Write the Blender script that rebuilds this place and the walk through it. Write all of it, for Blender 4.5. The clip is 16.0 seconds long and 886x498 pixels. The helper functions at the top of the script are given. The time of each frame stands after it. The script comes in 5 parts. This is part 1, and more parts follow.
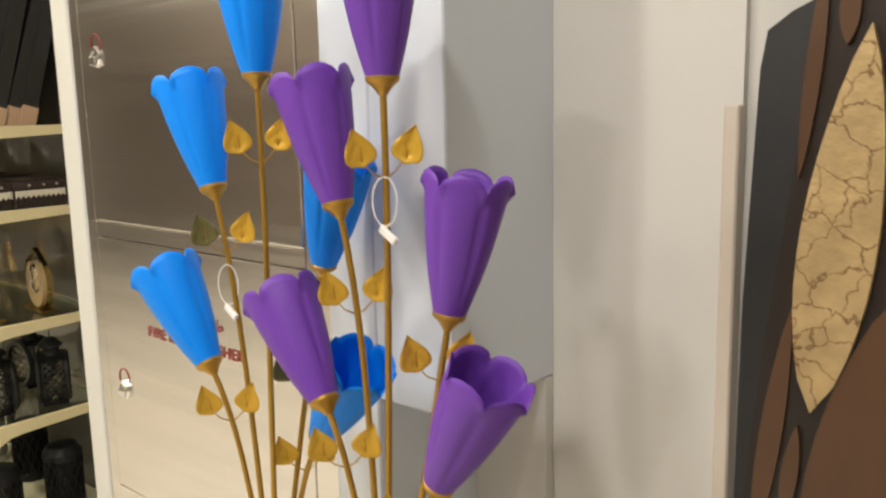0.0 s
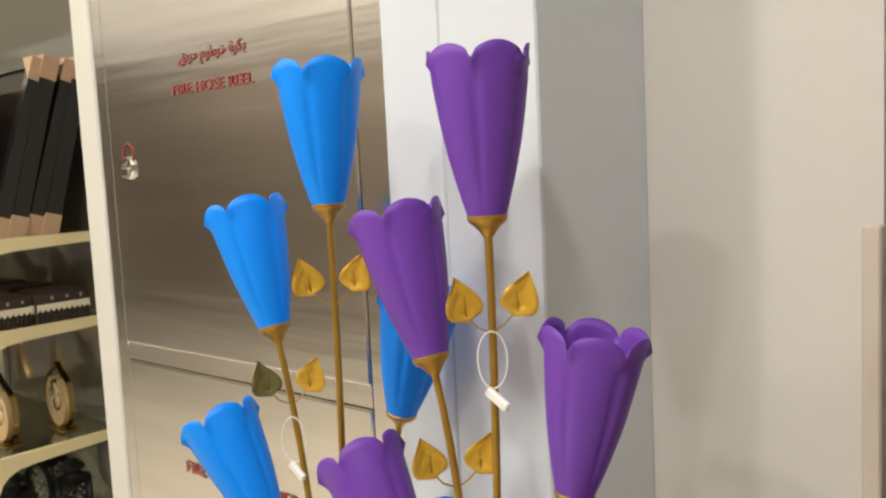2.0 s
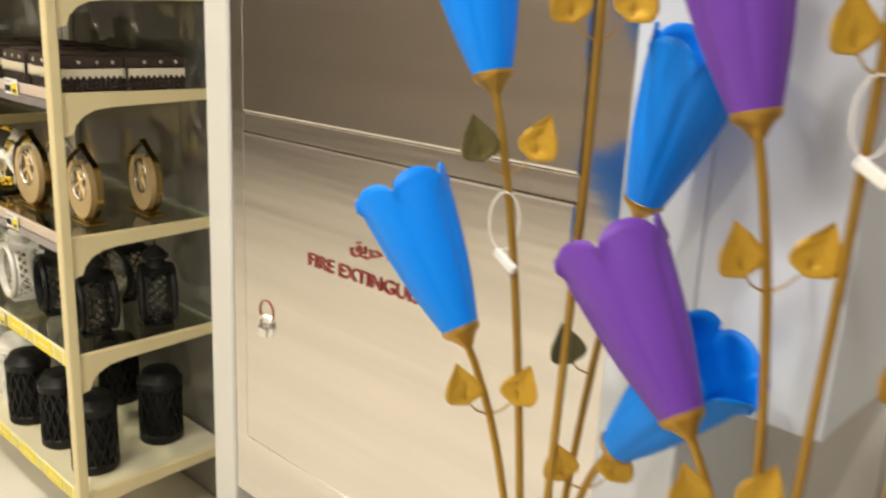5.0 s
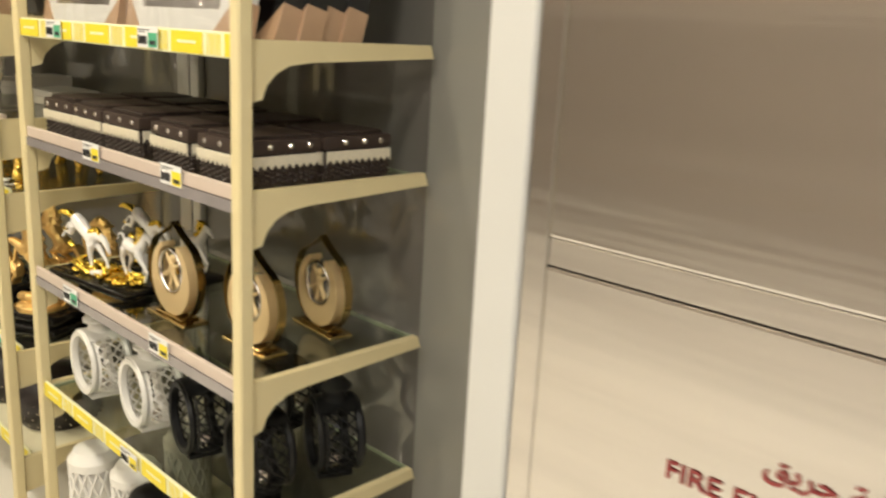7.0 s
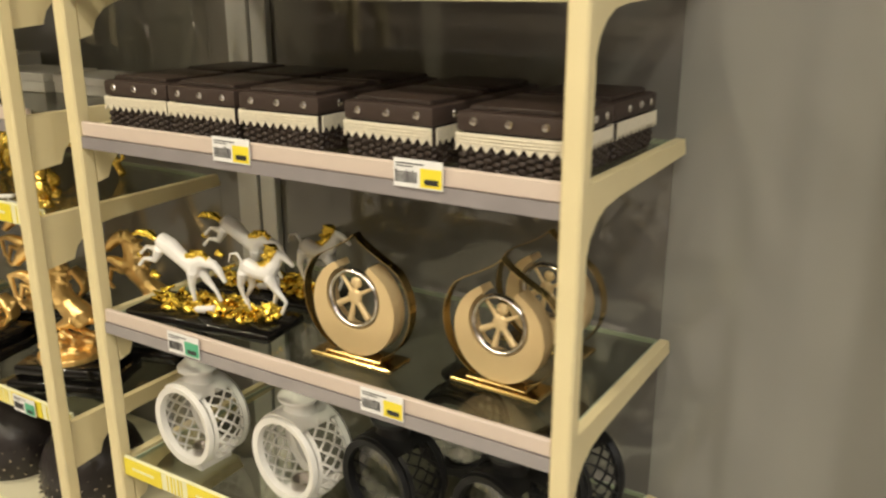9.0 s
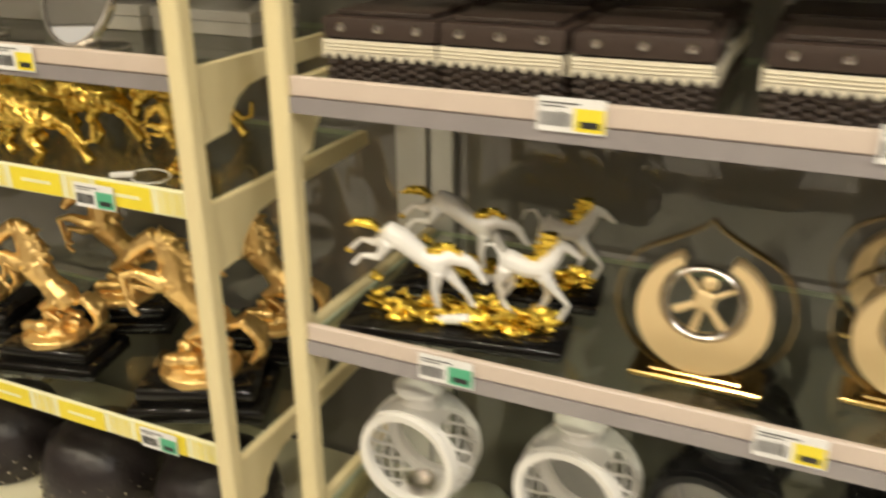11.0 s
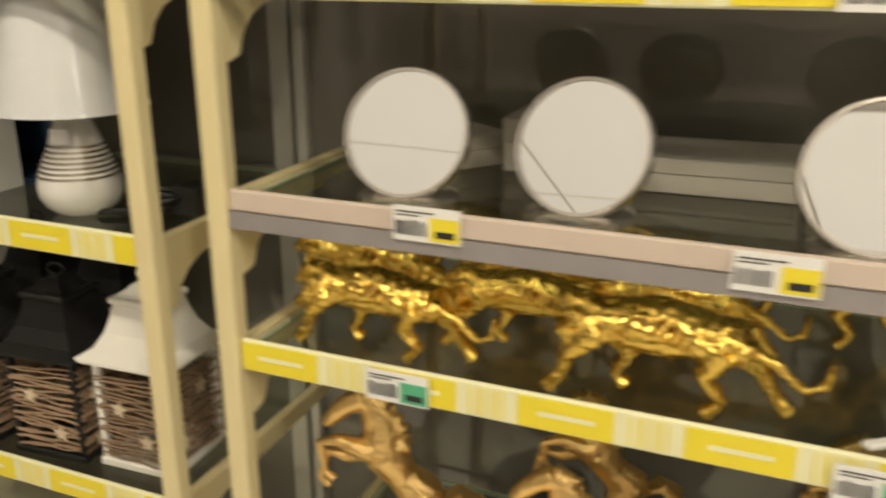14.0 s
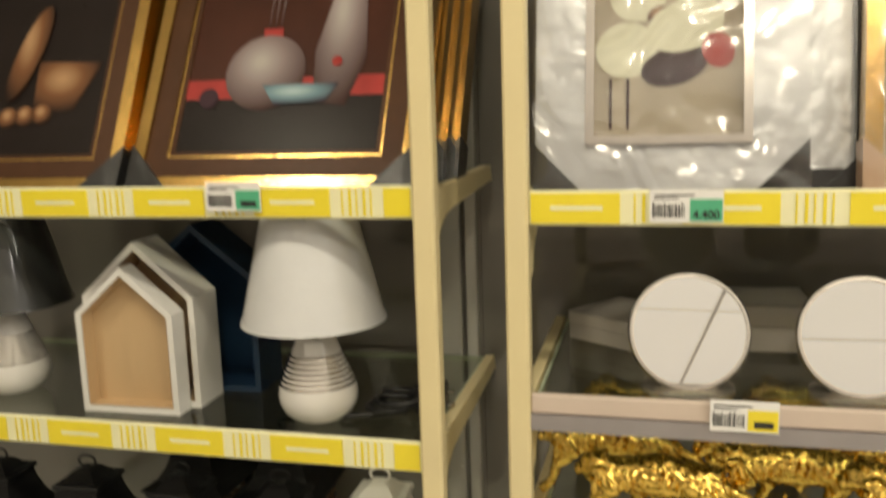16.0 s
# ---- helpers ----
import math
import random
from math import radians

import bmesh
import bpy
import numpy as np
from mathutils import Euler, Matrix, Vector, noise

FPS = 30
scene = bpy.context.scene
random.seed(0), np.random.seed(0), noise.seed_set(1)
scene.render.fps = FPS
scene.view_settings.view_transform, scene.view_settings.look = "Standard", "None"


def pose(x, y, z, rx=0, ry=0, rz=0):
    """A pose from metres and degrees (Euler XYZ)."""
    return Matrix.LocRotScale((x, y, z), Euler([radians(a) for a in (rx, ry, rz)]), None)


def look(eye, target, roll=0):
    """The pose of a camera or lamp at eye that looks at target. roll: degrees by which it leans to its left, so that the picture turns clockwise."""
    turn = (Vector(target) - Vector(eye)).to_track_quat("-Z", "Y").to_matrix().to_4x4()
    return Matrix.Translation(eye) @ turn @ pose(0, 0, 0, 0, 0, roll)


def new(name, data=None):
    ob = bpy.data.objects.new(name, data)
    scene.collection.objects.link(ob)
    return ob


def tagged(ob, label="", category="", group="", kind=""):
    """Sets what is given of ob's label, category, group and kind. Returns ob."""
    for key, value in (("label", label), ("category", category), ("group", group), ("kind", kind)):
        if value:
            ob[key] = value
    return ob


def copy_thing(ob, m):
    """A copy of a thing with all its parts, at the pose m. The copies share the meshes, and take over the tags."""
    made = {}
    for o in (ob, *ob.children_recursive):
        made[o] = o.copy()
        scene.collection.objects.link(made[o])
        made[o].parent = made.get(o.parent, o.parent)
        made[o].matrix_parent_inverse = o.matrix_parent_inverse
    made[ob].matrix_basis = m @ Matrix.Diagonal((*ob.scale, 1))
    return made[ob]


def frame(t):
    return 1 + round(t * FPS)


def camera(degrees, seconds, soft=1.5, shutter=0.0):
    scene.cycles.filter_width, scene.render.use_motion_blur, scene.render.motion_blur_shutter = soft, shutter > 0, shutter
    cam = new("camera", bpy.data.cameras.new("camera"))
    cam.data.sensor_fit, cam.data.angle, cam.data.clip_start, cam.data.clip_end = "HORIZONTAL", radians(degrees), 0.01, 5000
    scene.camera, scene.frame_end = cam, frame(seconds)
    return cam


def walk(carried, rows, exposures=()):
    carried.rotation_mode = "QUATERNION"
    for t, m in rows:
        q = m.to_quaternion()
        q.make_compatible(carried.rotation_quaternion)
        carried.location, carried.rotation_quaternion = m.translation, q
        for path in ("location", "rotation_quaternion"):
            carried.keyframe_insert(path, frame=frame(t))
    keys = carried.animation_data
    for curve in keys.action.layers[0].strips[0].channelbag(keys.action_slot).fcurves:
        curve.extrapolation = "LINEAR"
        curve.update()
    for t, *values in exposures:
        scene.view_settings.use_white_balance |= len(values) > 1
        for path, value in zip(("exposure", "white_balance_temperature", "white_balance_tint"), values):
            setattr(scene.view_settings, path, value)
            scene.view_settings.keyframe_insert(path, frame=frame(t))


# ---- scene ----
cam = camera(54.4, 16.0, soft=2.3, shutter=0.6)
PATH = [
    (0, (-0.03, 0.063, 1.513), (-1.32, 1.554, 1.178), -1.3),
    (0.2, (-0.063, 0.061, 1.541), (-1.335, 1.562, 1.179), -1.6),
    (0.5, (-0.102, 0.068, 1.514), (-1.373, 1.582, 1.207), -0.9),
    (1, (-0.199, 0.114, 1.524), (-1.492, 1.611, 1.227), -0.3),
    (1.5, (-0.237, 0.14, 1.572), (-1.565, 1.612, 1.306), -1.1),
    (2, (-0.247, 0.12, 1.609), (-1.552, 1.624, 1.415), -2.8),
    (2.5, (-0.296, 0.086, 1.565), (-1.536, 1.64, 1.349), -2.2),
    (3, (-0.354, 0.078, 1.495), (-1.54, 1.641, 1.109), -1.0),
    (3.2, (-0.36, 0.049, 1.433), (-1.498, 1.631, 0.983), 0.9),
    (5.3, (-0.723, 0.169, 1.453), (-2.054, 1.568, 0.935), 2.6),
    (5.5, (-0.8, 0.178, 1.462), (-2.137, 1.579, 0.96), 2.3),
    (6, (-1.0, 0.164, 1.492), (-2.323, 1.598, 1.054), 0.2),
    (6.5, (-1.19, 0.195, 1.501), (-2.529, 1.604, 1.029), 1.3),
    (7, (-1.376, 0.208, 1.503), (-2.728, 1.598, 1.012), 3.0),
    (7.5, (-1.583, 0.157, 1.5), (-2.898, 1.59, 1.036), 1.4),
    (8, (-1.778, 0.089, 1.485), (-3.008, 1.592, 1.005), 0.9),
    (8.2, (-1.849, 0.079, 1.48), (-3.056, 1.592, 0.977), 0.7),
    (10.3, (-2.555, 0.05, 1.416), (-3.278, 1.767, 0.688), -0.8),
    (10.5, (-2.593, 0.059, 1.407), (-3.357, 1.747, 0.654), -0.9),
    (11, (-2.824, 0.088, 1.449), (-3.592, 1.766, 0.679), -0.3),
    (11.5, (-3.03, 0.129, 1.444), (-3.838, 1.806, 0.711), -1.0),
    (12, (-3.187, 0.155, 1.466), (-4.0, 1.849, 0.781), -1.7),
    (12.5, (-3.333, 0.183, 1.48), (-4.122, 1.9, 0.826), -0.2),
    (13, (-3.485, 0.203, 1.493), (-4.258, 1.942, 0.88), 1.5),
    (13.5, (-3.661, 0.209, 1.496), (-4.423, 1.951, 0.873), 0.2),
    (14, (-3.856, 0.179, 1.494), (-4.575, 1.934, 0.859), 0.1),
    (14.5, (-4.045, 0.165, 1.507), (-4.761, 1.931, 0.901), -0.1),
    (15, (-4.14, 0.163, 1.513), (-4.856, 1.956, 0.99), -0.6),
    (15.5, (-4.216, 0.064, 1.549), (-4.782, 1.923, 1.078), -1.2),
    (16, (-4.277, -0.031, 1.602), (-4.76, 1.879, 1.26), -1.8),
]
walk(cam, [(t, look(eye, target, roll)) for t, eye, target, roll in PATH],
     exposures=[(0.0, 0.15), (2.0, 0.08), (3.0, 0.3), (5.5, 0.15), (6.5, 0.15), (8.0, 0.0), (10.5, -0.02), (12.0, 0.08), (13.0, -0.05), (13.5, -0.22), (14.5, -0.22), (15.0, -0.08), (15.5, -0.12), (16.0, -0.25)])
import itertools

# ---- light ----
world = bpy.data.worlds.new("shop_world")
scene.world = world
world.use_nodes = True
world.node_tree.nodes["Background"].inputs[0].default_value = (1.0, 0.86, 0.70, 1)
world.node_tree.nodes["Background"].inputs[1].default_value = 0.05


def lamp(x, y, z, watts, size, colour, tilt=0.0):
    d = bpy.data.lights.new("ceiling_lamp", "AREA")
    d.shape, d.size, d.energy, d.color = "DISK", size, watts, colour
    o = new("ceiling_lamp", d)
    o.matrix_world = pose(x, y, z, tilt, 0, 0)
    return o


WARM, CLEAR = (1.0, 0.885, 0.66), (1.0, 0.95, 0.87)
LAMPS = [(-0.4, -0.15), (-1.7, -0.25), (-3.0, -0.25), (-4.3, -0.25), (-5.6, -0.25), (-0.9, -1.1), (-2.3, -1.1), (-3.9, -1.1)]
for lx, ly in LAMPS:
    lamp(lx, ly, 2.925, (17 if lx > -1 else 14) if ly > -1 else 16, 0.16, CLEAR if lx > -2 else WARM, 12 if ly > -1 else 0)

# ---- materials ----


def nodes_of(m):
    m.use_nodes = True
    nt = m.node_tree
    return nt, nt.nodes, nt.links, nt.nodes["Principled BSDF"]


def material(name, colour, rough=0.5, metal=0.0, vary=0.08, scale=14.0, bump=0.0, bump_scale=120.0, spec=0.5, coat=0.0,
             stretch=(1, 1, 1), sss=0.0, alpha=1.0, transmission=0.0, random_tint=0.0):
    """A surface with coarse stains and fine grain in colour, gloss and relief."""
    m = bpy.data.materials.new(name)
    nt, nodes, links, b = nodes_of(m)
    tex = nodes.new("ShaderNodeTexCoord")
    mp = nodes.new("ShaderNodeMapping")
    mp.inputs["Scale"].default_value = stretch
    links.new(tex.outputs["Object"], mp.inputs["Vector"])
    coarse, fine = nodes.new("ShaderNodeTexNoise"), nodes.new("ShaderNodeTexNoise")
    coarse.inputs["Scale"].default_value, coarse.inputs["Detail"].default_value = scale, 4
    fine.inputs["Scale"].default_value, fine.inputs["Detail"].default_value = bump_scale, 3
    for n in (coarse, fine):
        links.new(mp.outputs[0], n.inputs["Vector"])
    mix = nodes.new("ShaderNodeMix")
    mix.data_type = "RGBA"
    lo = [max(0, c * (1 - vary)) for c in colour]
    hi = [min(1, c * (1 + vary)) for c in colour]
    mix.inputs[6].default_value, mix.inputs[7].default_value = (*lo, 1), (*hi, 1)
    links.new(coarse.outputs["Fac"], mix.inputs[0])
    out = mix.outputs[2]
    if random_tint:
        info, hsv, mul = nodes.new("ShaderNodeObjectInfo"), nodes.new("ShaderNodeHueSaturation"), nodes.new("ShaderNodeMapRange")
        mul.inputs[3].default_value, mul.inputs[4].default_value = 1 - random_tint, 1 + random_tint
        links.new(info.outputs["Random"], mul.inputs[0])
        links.new(mul.outputs[0], hsv.inputs["Value"])
        links.new(out, hsv.inputs["Color"])
        out = hsv.outputs[0]
    links.new(out, b.inputs["Base Color"])
    rr = nodes.new("ShaderNodeMapRange")
    rr.inputs[3].default_value, rr.inputs[4].default_value = max(0.02, rough * 0.8), min(1, rough * 1.2)
    links.new(fine.outputs["Fac"], rr.inputs[0])
    links.new(rr.outputs[0], b.inputs["Roughness"])
    b.inputs["Metallic"].default_value = metal
    b.inputs["Specular IOR Level"].default_value = spec
    b.inputs["Coat Weight"].default_value = coat
    b.inputs["Coat Roughness"].default_value = 0.12
    b.inputs["Transmission Weight"].default_value = transmission
    b.inputs["Alpha"].default_value = alpha
    if sss:
        b.inputs["Subsurface Weight"].default_value = sss
        b.inputs["Subsurface Radius"].default_value = (0.02, 0.02, 0.03)
    if bump:
        bp = nodes.new("ShaderNodeBump")
        bp.inputs["Strength"].default_value, bp.inputs["Distance"].default_value = bump, 0.004
        links.new(fine.outputs["Fac"], bp.inputs["Height"])
        links.new(bp.outputs[0], b.inputs["Normal"])
    return m


M = {}
M["wall"] = material("white_wall_paint", (0.665, 0.645, 0.615), 0.55, vary=0.04, scale=3, bump=0.08, bump_scale=300)
M["cool"] = material("cool_white_paint", (0.63, 0.63, 0.61), 0.5, vary=0.05, scale=3, bump=0.06, bump_scale=300)
# cool light on the white column is put into this bluish colour
M["box"] = material("cool_lit_laminate", (0.66, 0.70, 0.76), 0.32, vary=0.04, scale=3, bump=0.04, bump_scale=200)
M["floor"] = material("cream_floor_tile", (0.80, 0.77, 0.71), 0.18, vary=0.08, scale=4, bump=0.02)
M["ceiling"] = material("ceiling_white", (0.84, 0.83, 0.80), 0.8, vary=0.03)
M["cream"] = material("cream_powder_coat", (0.72, 0.62, 0.36), 0.42, vary=0.06, scale=9, bump=0.06, bump_scale=500)
M["grey"] = material("glossy_grey_back_panel", (0.172, 0.163, 0.145), 0.05, vary=0.12, scale=4, bump=0.05, bump_scale=9, spec=1.0)


def sheet_glass(name, tint, rough):
    """Plain sheet glass: clear inside, with a mirror gloss that grows at a slant."""
    m = bpy.data.materials.new(name)
    nt, nodes, links, b = nodes_of(m)
    clear, gloss, mix, fres = nodes.new("ShaderNodeBsdfTransparent"), nodes.new("ShaderNodeBsdfGlossy"), nodes.new("ShaderNodeMixShader"), nodes.new("ShaderNodeLayerWeight")
    power, scale = nodes.new("ShaderNodeMath"), nodes.new("ShaderNodeMath")
    tex, dust, ramp = nodes.new("ShaderNodeTexCoord"), nodes.new("ShaderNodeTexNoise"), nodes.new("ShaderNodeMapRange")
    clear.inputs[0].default_value = (*tint, 1)
    dust.inputs["Scale"].default_value, dust.inputs["Detail"].default_value = 11, 5
    ramp.inputs[3].default_value, ramp.inputs[4].default_value = rough * 0.5, rough * 1.6
    links.new(tex.outputs["Object"], dust.inputs["Vector"])
    links.new(dust.outputs["Fac"], ramp.inputs[0])
    links.new(ramp.outputs[0], gloss.inputs["Roughness"])
    fres.inputs["Blend"].default_value = 0.5
    power.operation, power.inputs[1].default_value = "POWER", 4.0
    scale.operation, scale.inputs[1].default_value, scale.inputs[2].default_value = "MULTIPLY_ADD", 0.75, 0.045
    links.new(fres.outputs["Facing"], power.inputs[0])
    links.new(power.outputs[0], scale.inputs[0])
    links.new(scale.outputs[0], mix.inputs[0])
    links.new(clear.outputs[0], mix.inputs[1])
    links.new(gloss.outputs[0], mix.inputs[2])
    links.new(mix.outputs[0], nodes["Material Output"].inputs[0])
    return m


M["shelf"] = sheet_glass("clear_glass_shelf", (0.86, 0.88, 0.83), 0.05)
# lighter copy of the panel grey: light on the open wall end is painted in
M["grey_lit"] = material("glossy_grey_lit_end", (0.275, 0.268, 0.245), 0.12, vary=0.08, scale=3, bump=0.04, bump_scale=9, spec=0.6)
M["deck"] = material("cream_base_deck", (0.74, 0.69, 0.50), 0.3, vary=0.08, scale=8, bump=0.04, bump_scale=300)
M["glass_edge"] = material("green_glass_edge", (0.50, 0.56, 0.42), 0.2, vary=0.08, scale=20, coat=0.5)
M["strip"] = material("beige_price_rail", (0.60, 0.50, 0.43), 0.4, vary=0.05, scale=30)
M["clear"] = material("smoky_plastic_rail", (0.27, 0.245, 0.25), 0.10, vary=0.15, scale=18, coat=1.0)
M["yellow"] = material("yellow_label_card", (0.82, 0.68, 0.04), 0.45, vary=0.05, scale=25)
M["pale"] = material("pale_yellow_card", (0.82, 0.80, 0.52), 0.45, vary=0.05, scale=25)
M["paper"] = material("white_price_paper", (0.80, 0.79, 0.78), 0.55, vary=0.04, scale=40)
M["green"] = material("green_price_ink", (0.09, 0.42, 0.24), 0.5, vary=0.05)
M["black"] = material("black_ink", (0.02, 0.02, 0.022), 0.5, vary=0.1)
M["upright"] = material("light_grey_upright", (0.60, 0.60, 0.57), 0.25, 0.3, vary=0.08, scale=12)
M["taupe"] = material("taupe_wall_paint", (0.35, 0.30, 0.275), 0.5, vary=0.1, scale=2, bump=0.04)
M["pink"] = material("beige_wall_board", (0.66, 0.58, 0.50), 0.5, vary=0.05, scale=6)

# ---- building helpers ----


def finish(bm, name):
    bmesh.ops.recalc_face_normals(bm, faces=bm.faces)
    me = bpy.data.meshes.new(name)
    bm.to_mesh(me)
    bm.free()
    return me


def part(name, bm, mat, parent=None, label="", smooth=None, at=None):
    """One mesh object out of a bmesh, under its thing or part."""
    me = finish(bm, name) if isinstance(bm, bmesh.types.BMesh) else bm
    if mat is not None and not me.materials:
        me.materials.append(mat)
    ob = new(name, me)
    if smooth is not None:
        me.shade_smooth()
        if smooth:
            me.set_sharp_from_angle(angle=radians(smooth))
    if parent is not None:
        ob.parent = parent
    if at is not None:
        ob.matrix_basis = at if isinstance(at, Matrix) else Matrix.Translation(at)
    if label:
        ob["label"] = label
    return ob


def thing(name, m, label, category, group=""):
    e = new(name)
    e.empty_display_size = 0.02
    e.matrix_basis = m if isinstance(m, Matrix) else Matrix.Translation(m)
    return tagged(e, label, category, group)


def block(x0, x1, y0, y1, z0, z1, bevel=0.0, bm=None, m=None, seg=1):
    bm = bm or bmesh.new()
    t = Matrix.Translation(((x0 + x1) / 2, (y0 + y1) / 2, (z0 + z1) / 2)) @ Matrix.Diagonal((x1 - x0, y1 - y0, z1 - z0, 1))
    r = bmesh.ops.create_cube(bm, size=1, matrix=(m or Matrix()) @ t)
    if bevel:
        edges = list({e for v in r["verts"] for e in v.link_edges})
        bmesh.ops.bevel(bm, geom=edges, offset=bevel, segments=seg, affect="EDGES", profile=0.6)
    return bm


def tube(points, radii, sides=8, bm=None, cap=True):
    """A round, tapering tube along points."""
    bm = bm or bmesh.new()
    if not hasattr(radii, "__len__"):
        radii = [radii] * len(points)
    pts = [Vector(p) for p in points]
    rings, side = [], None
    for i, p in enumerate(pts):
        d = (pts[min(i + 1, len(pts) - 1)] - pts[max(i - 1, 0)]).normalized()
        if side is None:
            side = d.orthogonal().normalized()
        side = (side - d * side.dot(d)).normalized()
        up = d.cross(side)
        rings.append([bm.verts.new(p + radii[i] * (math.cos(a) * side + math.sin(a) * up)) for a in [2 * math.pi * k / sides for k in range(sides)]])
    for a, b in zip(rings, rings[1:]):
        for k in range(sides):
            bm.faces.new((a[k], a[(k + 1) % sides], b[(k + 1) % sides], b[k]))
    if cap:
        bm.faces.new(rings[0][::-1])
        bm.faces.new(rings[-1])
    return bm


def lathe(profile, sides=32, bm=None, m=None, closed=False):
    """A turned shape from (radius, height) pairs."""
    bm = bm or bmesh.new()
    m = m or Matrix()
    rings = []
    for r, z in profile:
        if r < 1e-5:
            rings.append([bm.verts.new(m @ Vector((0, 0, z)))])
        else:
            rings.append([bm.verts.new(m @ Vector((r * math.cos(a), r * math.sin(a), z))) for a in [2 * math.pi * k / sides for k in range(sides)]])
    if closed:
        rings.append(rings[0])
    for a, b in zip(rings, rings[1:]):
        for k in range(sides):
            j = (k + 1) % sides
            if len(a) == 1 and len(b) == 1:
                continue
            if len(a) == 1:
                bm.faces.new((a[0], b[j], b[k]))
            elif len(b) == 1:
                bm.faces.new((a[k], a[j], b[0]))
            else:
                bm.faces.new((a[k], a[j], b[j], b[k]))
    return bm


def prism(outline, y0, y1, bm=None, m=None):
    """An outline in x and z, drawn out from y0 to y1."""
    bm = bm or bmesh.new()
    m = m or Matrix()
    a = [bm.verts.new(m @ Vector((x, y0, z))) for x, z in outline]
    b = [bm.verts.new(m @ Vector((x, y1, z))) for x, z in outline]
    bm.faces.new(a)
    bm.faces.new(b[::-1])
    for k in range(len(a)):
        j = (k + 1) % len(a)
        bm.faces.new((a[k], b[k], b[j], a[j]))
    return bm


def writing(body, size, mat, m, parent, name="lettering", bold=0.0, align="LEFT", width=0.0, height=0.0):
    c = bpy.data.curves.new(name, "FONT")
    c.body, c.size, c.align_x, c.extrude, c.offset = body, size, align, 0.0004, bold
    t = new("draft", c)
    bpy.context.view_layer.update()
    me = bpy.data.meshes.new_from_object(t.evaluated_get(bpy.context.evaluated_depsgraph_get()))
    bpy.data.objects.remove(t)
    bpy.data.curves.remove(c)
    me.name = name
    me.materials.clear()
    if width:
        xs, ys = [v.co.x for v in me.vertices], [v.co.y for v in me.vertices]
        sx, sy = width / (max(xs) - min(xs)), (height / (max(ys) - min(ys)) if height else 1)
        me.transform(Matrix.Diagonal((sx, sy, 1, 1)) @ Matrix.Translation((-min(xs), 0 if not height else -min(ys), 0)))
    ob = part(name, me, mat, parent)
    ob.matrix_basis = m
    return ob


FACE = pose(0, 0, 0, 90, 0, 0)  # lies a drawing in x, y up against a front that looks to -y

# ---- structure ----
FRONT, BACK = 0.94, 1.355      # rack fronts and rear wall
CAB = 1.095                    # face of the fire cabinet's wall


def structure(name, bm, mat, label, category):
    return tagged(part(name, bm, mat), label, category, kind="structure")


structure("floor", block(-11.5, 2.6, -4.0, 2.2, -0.12, 0.0), M["floor"], "polished cream tiled shop floor", "floor")
structure("ceiling", block(-11.5, 2.6, -4.0, 2.2, 3.0, 3.1), M["ceiling"], "plain white shop ceiling", "ceiling")
structure("wall_rear", block(-11.5, -2.558, 1.40, 1.6, 0, 3.0), M["grey"], "dark grey glossy rear wall behind the racks", "wall")
structure("wall_rear_end", block(-2.5575, -2.1725, 1.367, 1.6, 0, 3.0), M["grey_lit"], "glossy grey end of the rear wall, light painted in", "wall")
structure("wall_corner", block(-0.905, 2.6, 1.40, 1.6, 0, 3.0), M["wall"], "cream white painted wall beside the box", "wall")
# unseen wall, split in tone for what the steel and the mirrors reflect
structure("wall_front", block(-11.5, 2.6, -4.2, -4.0, 0, 2.0), M["taupe"], "unseen wall across the aisle, taupe for the steel to reflect", "wall")
structure("wall_front_upper", block(-11.5, 2.6, -4.2, -4.0, 2.001, 3.0), M["pink"], "unseen upper wall across the aisle, pale for the mirrors to reflect", "wall")
# unseen strips, added so that the steel doors mirror pale bands
for z0, z1 in ((0.50, 0.66), (1.06, 1.20), (1.46, 1.53), (1.78, 1.90)):
    structure("trim", block(-11.49, 2.59, -3.9995, -3.975, z0, z1, 0.004), M["pink"], "unseen pale strip added for bands in the reflecting steel", "trim")
structure("wall_west", block(-11.7, -11.5, -4.0, 2.2, 0, 3.0), M["wall"], "plain pale side wall", "wall")
structure("wall_east", block(2.6, 2.8, -4.0, 2.2, 0, 3.0), M["wall"], "plain pale side wall", "wall")
structure("wall_cabinet", block(-2.172, -2.090, CAB - 0.004, 1.6, 0, 3.0, 0.004), M["cool"], "white wall end beside the steel cabinet", "wall")


def glass_shelf(r, w, z):
    plate = part("shelf", block(0.006, w - 0.006, 0.004, BACK - FRONT - 0.012, z - 0.008, z), M["shelf"], r, "clear glass plate")
    for ex in (0.0035, w - 0.0035):
        part("glass_edge", block(ex - 0.0022, ex + 0.0022, 0.004, BACK - FRONT - 0.012, z - 0.008, z, 0.001), M["glass_edge"], plate, "green cut edge")
    part("glass_edge", block(0.006, w - 0.006, BACK - FRONT - 0.0118, BACK - FRONT - 0.0095, z - 0.008, z), M["glass_edge"], plate, "green cut edge")


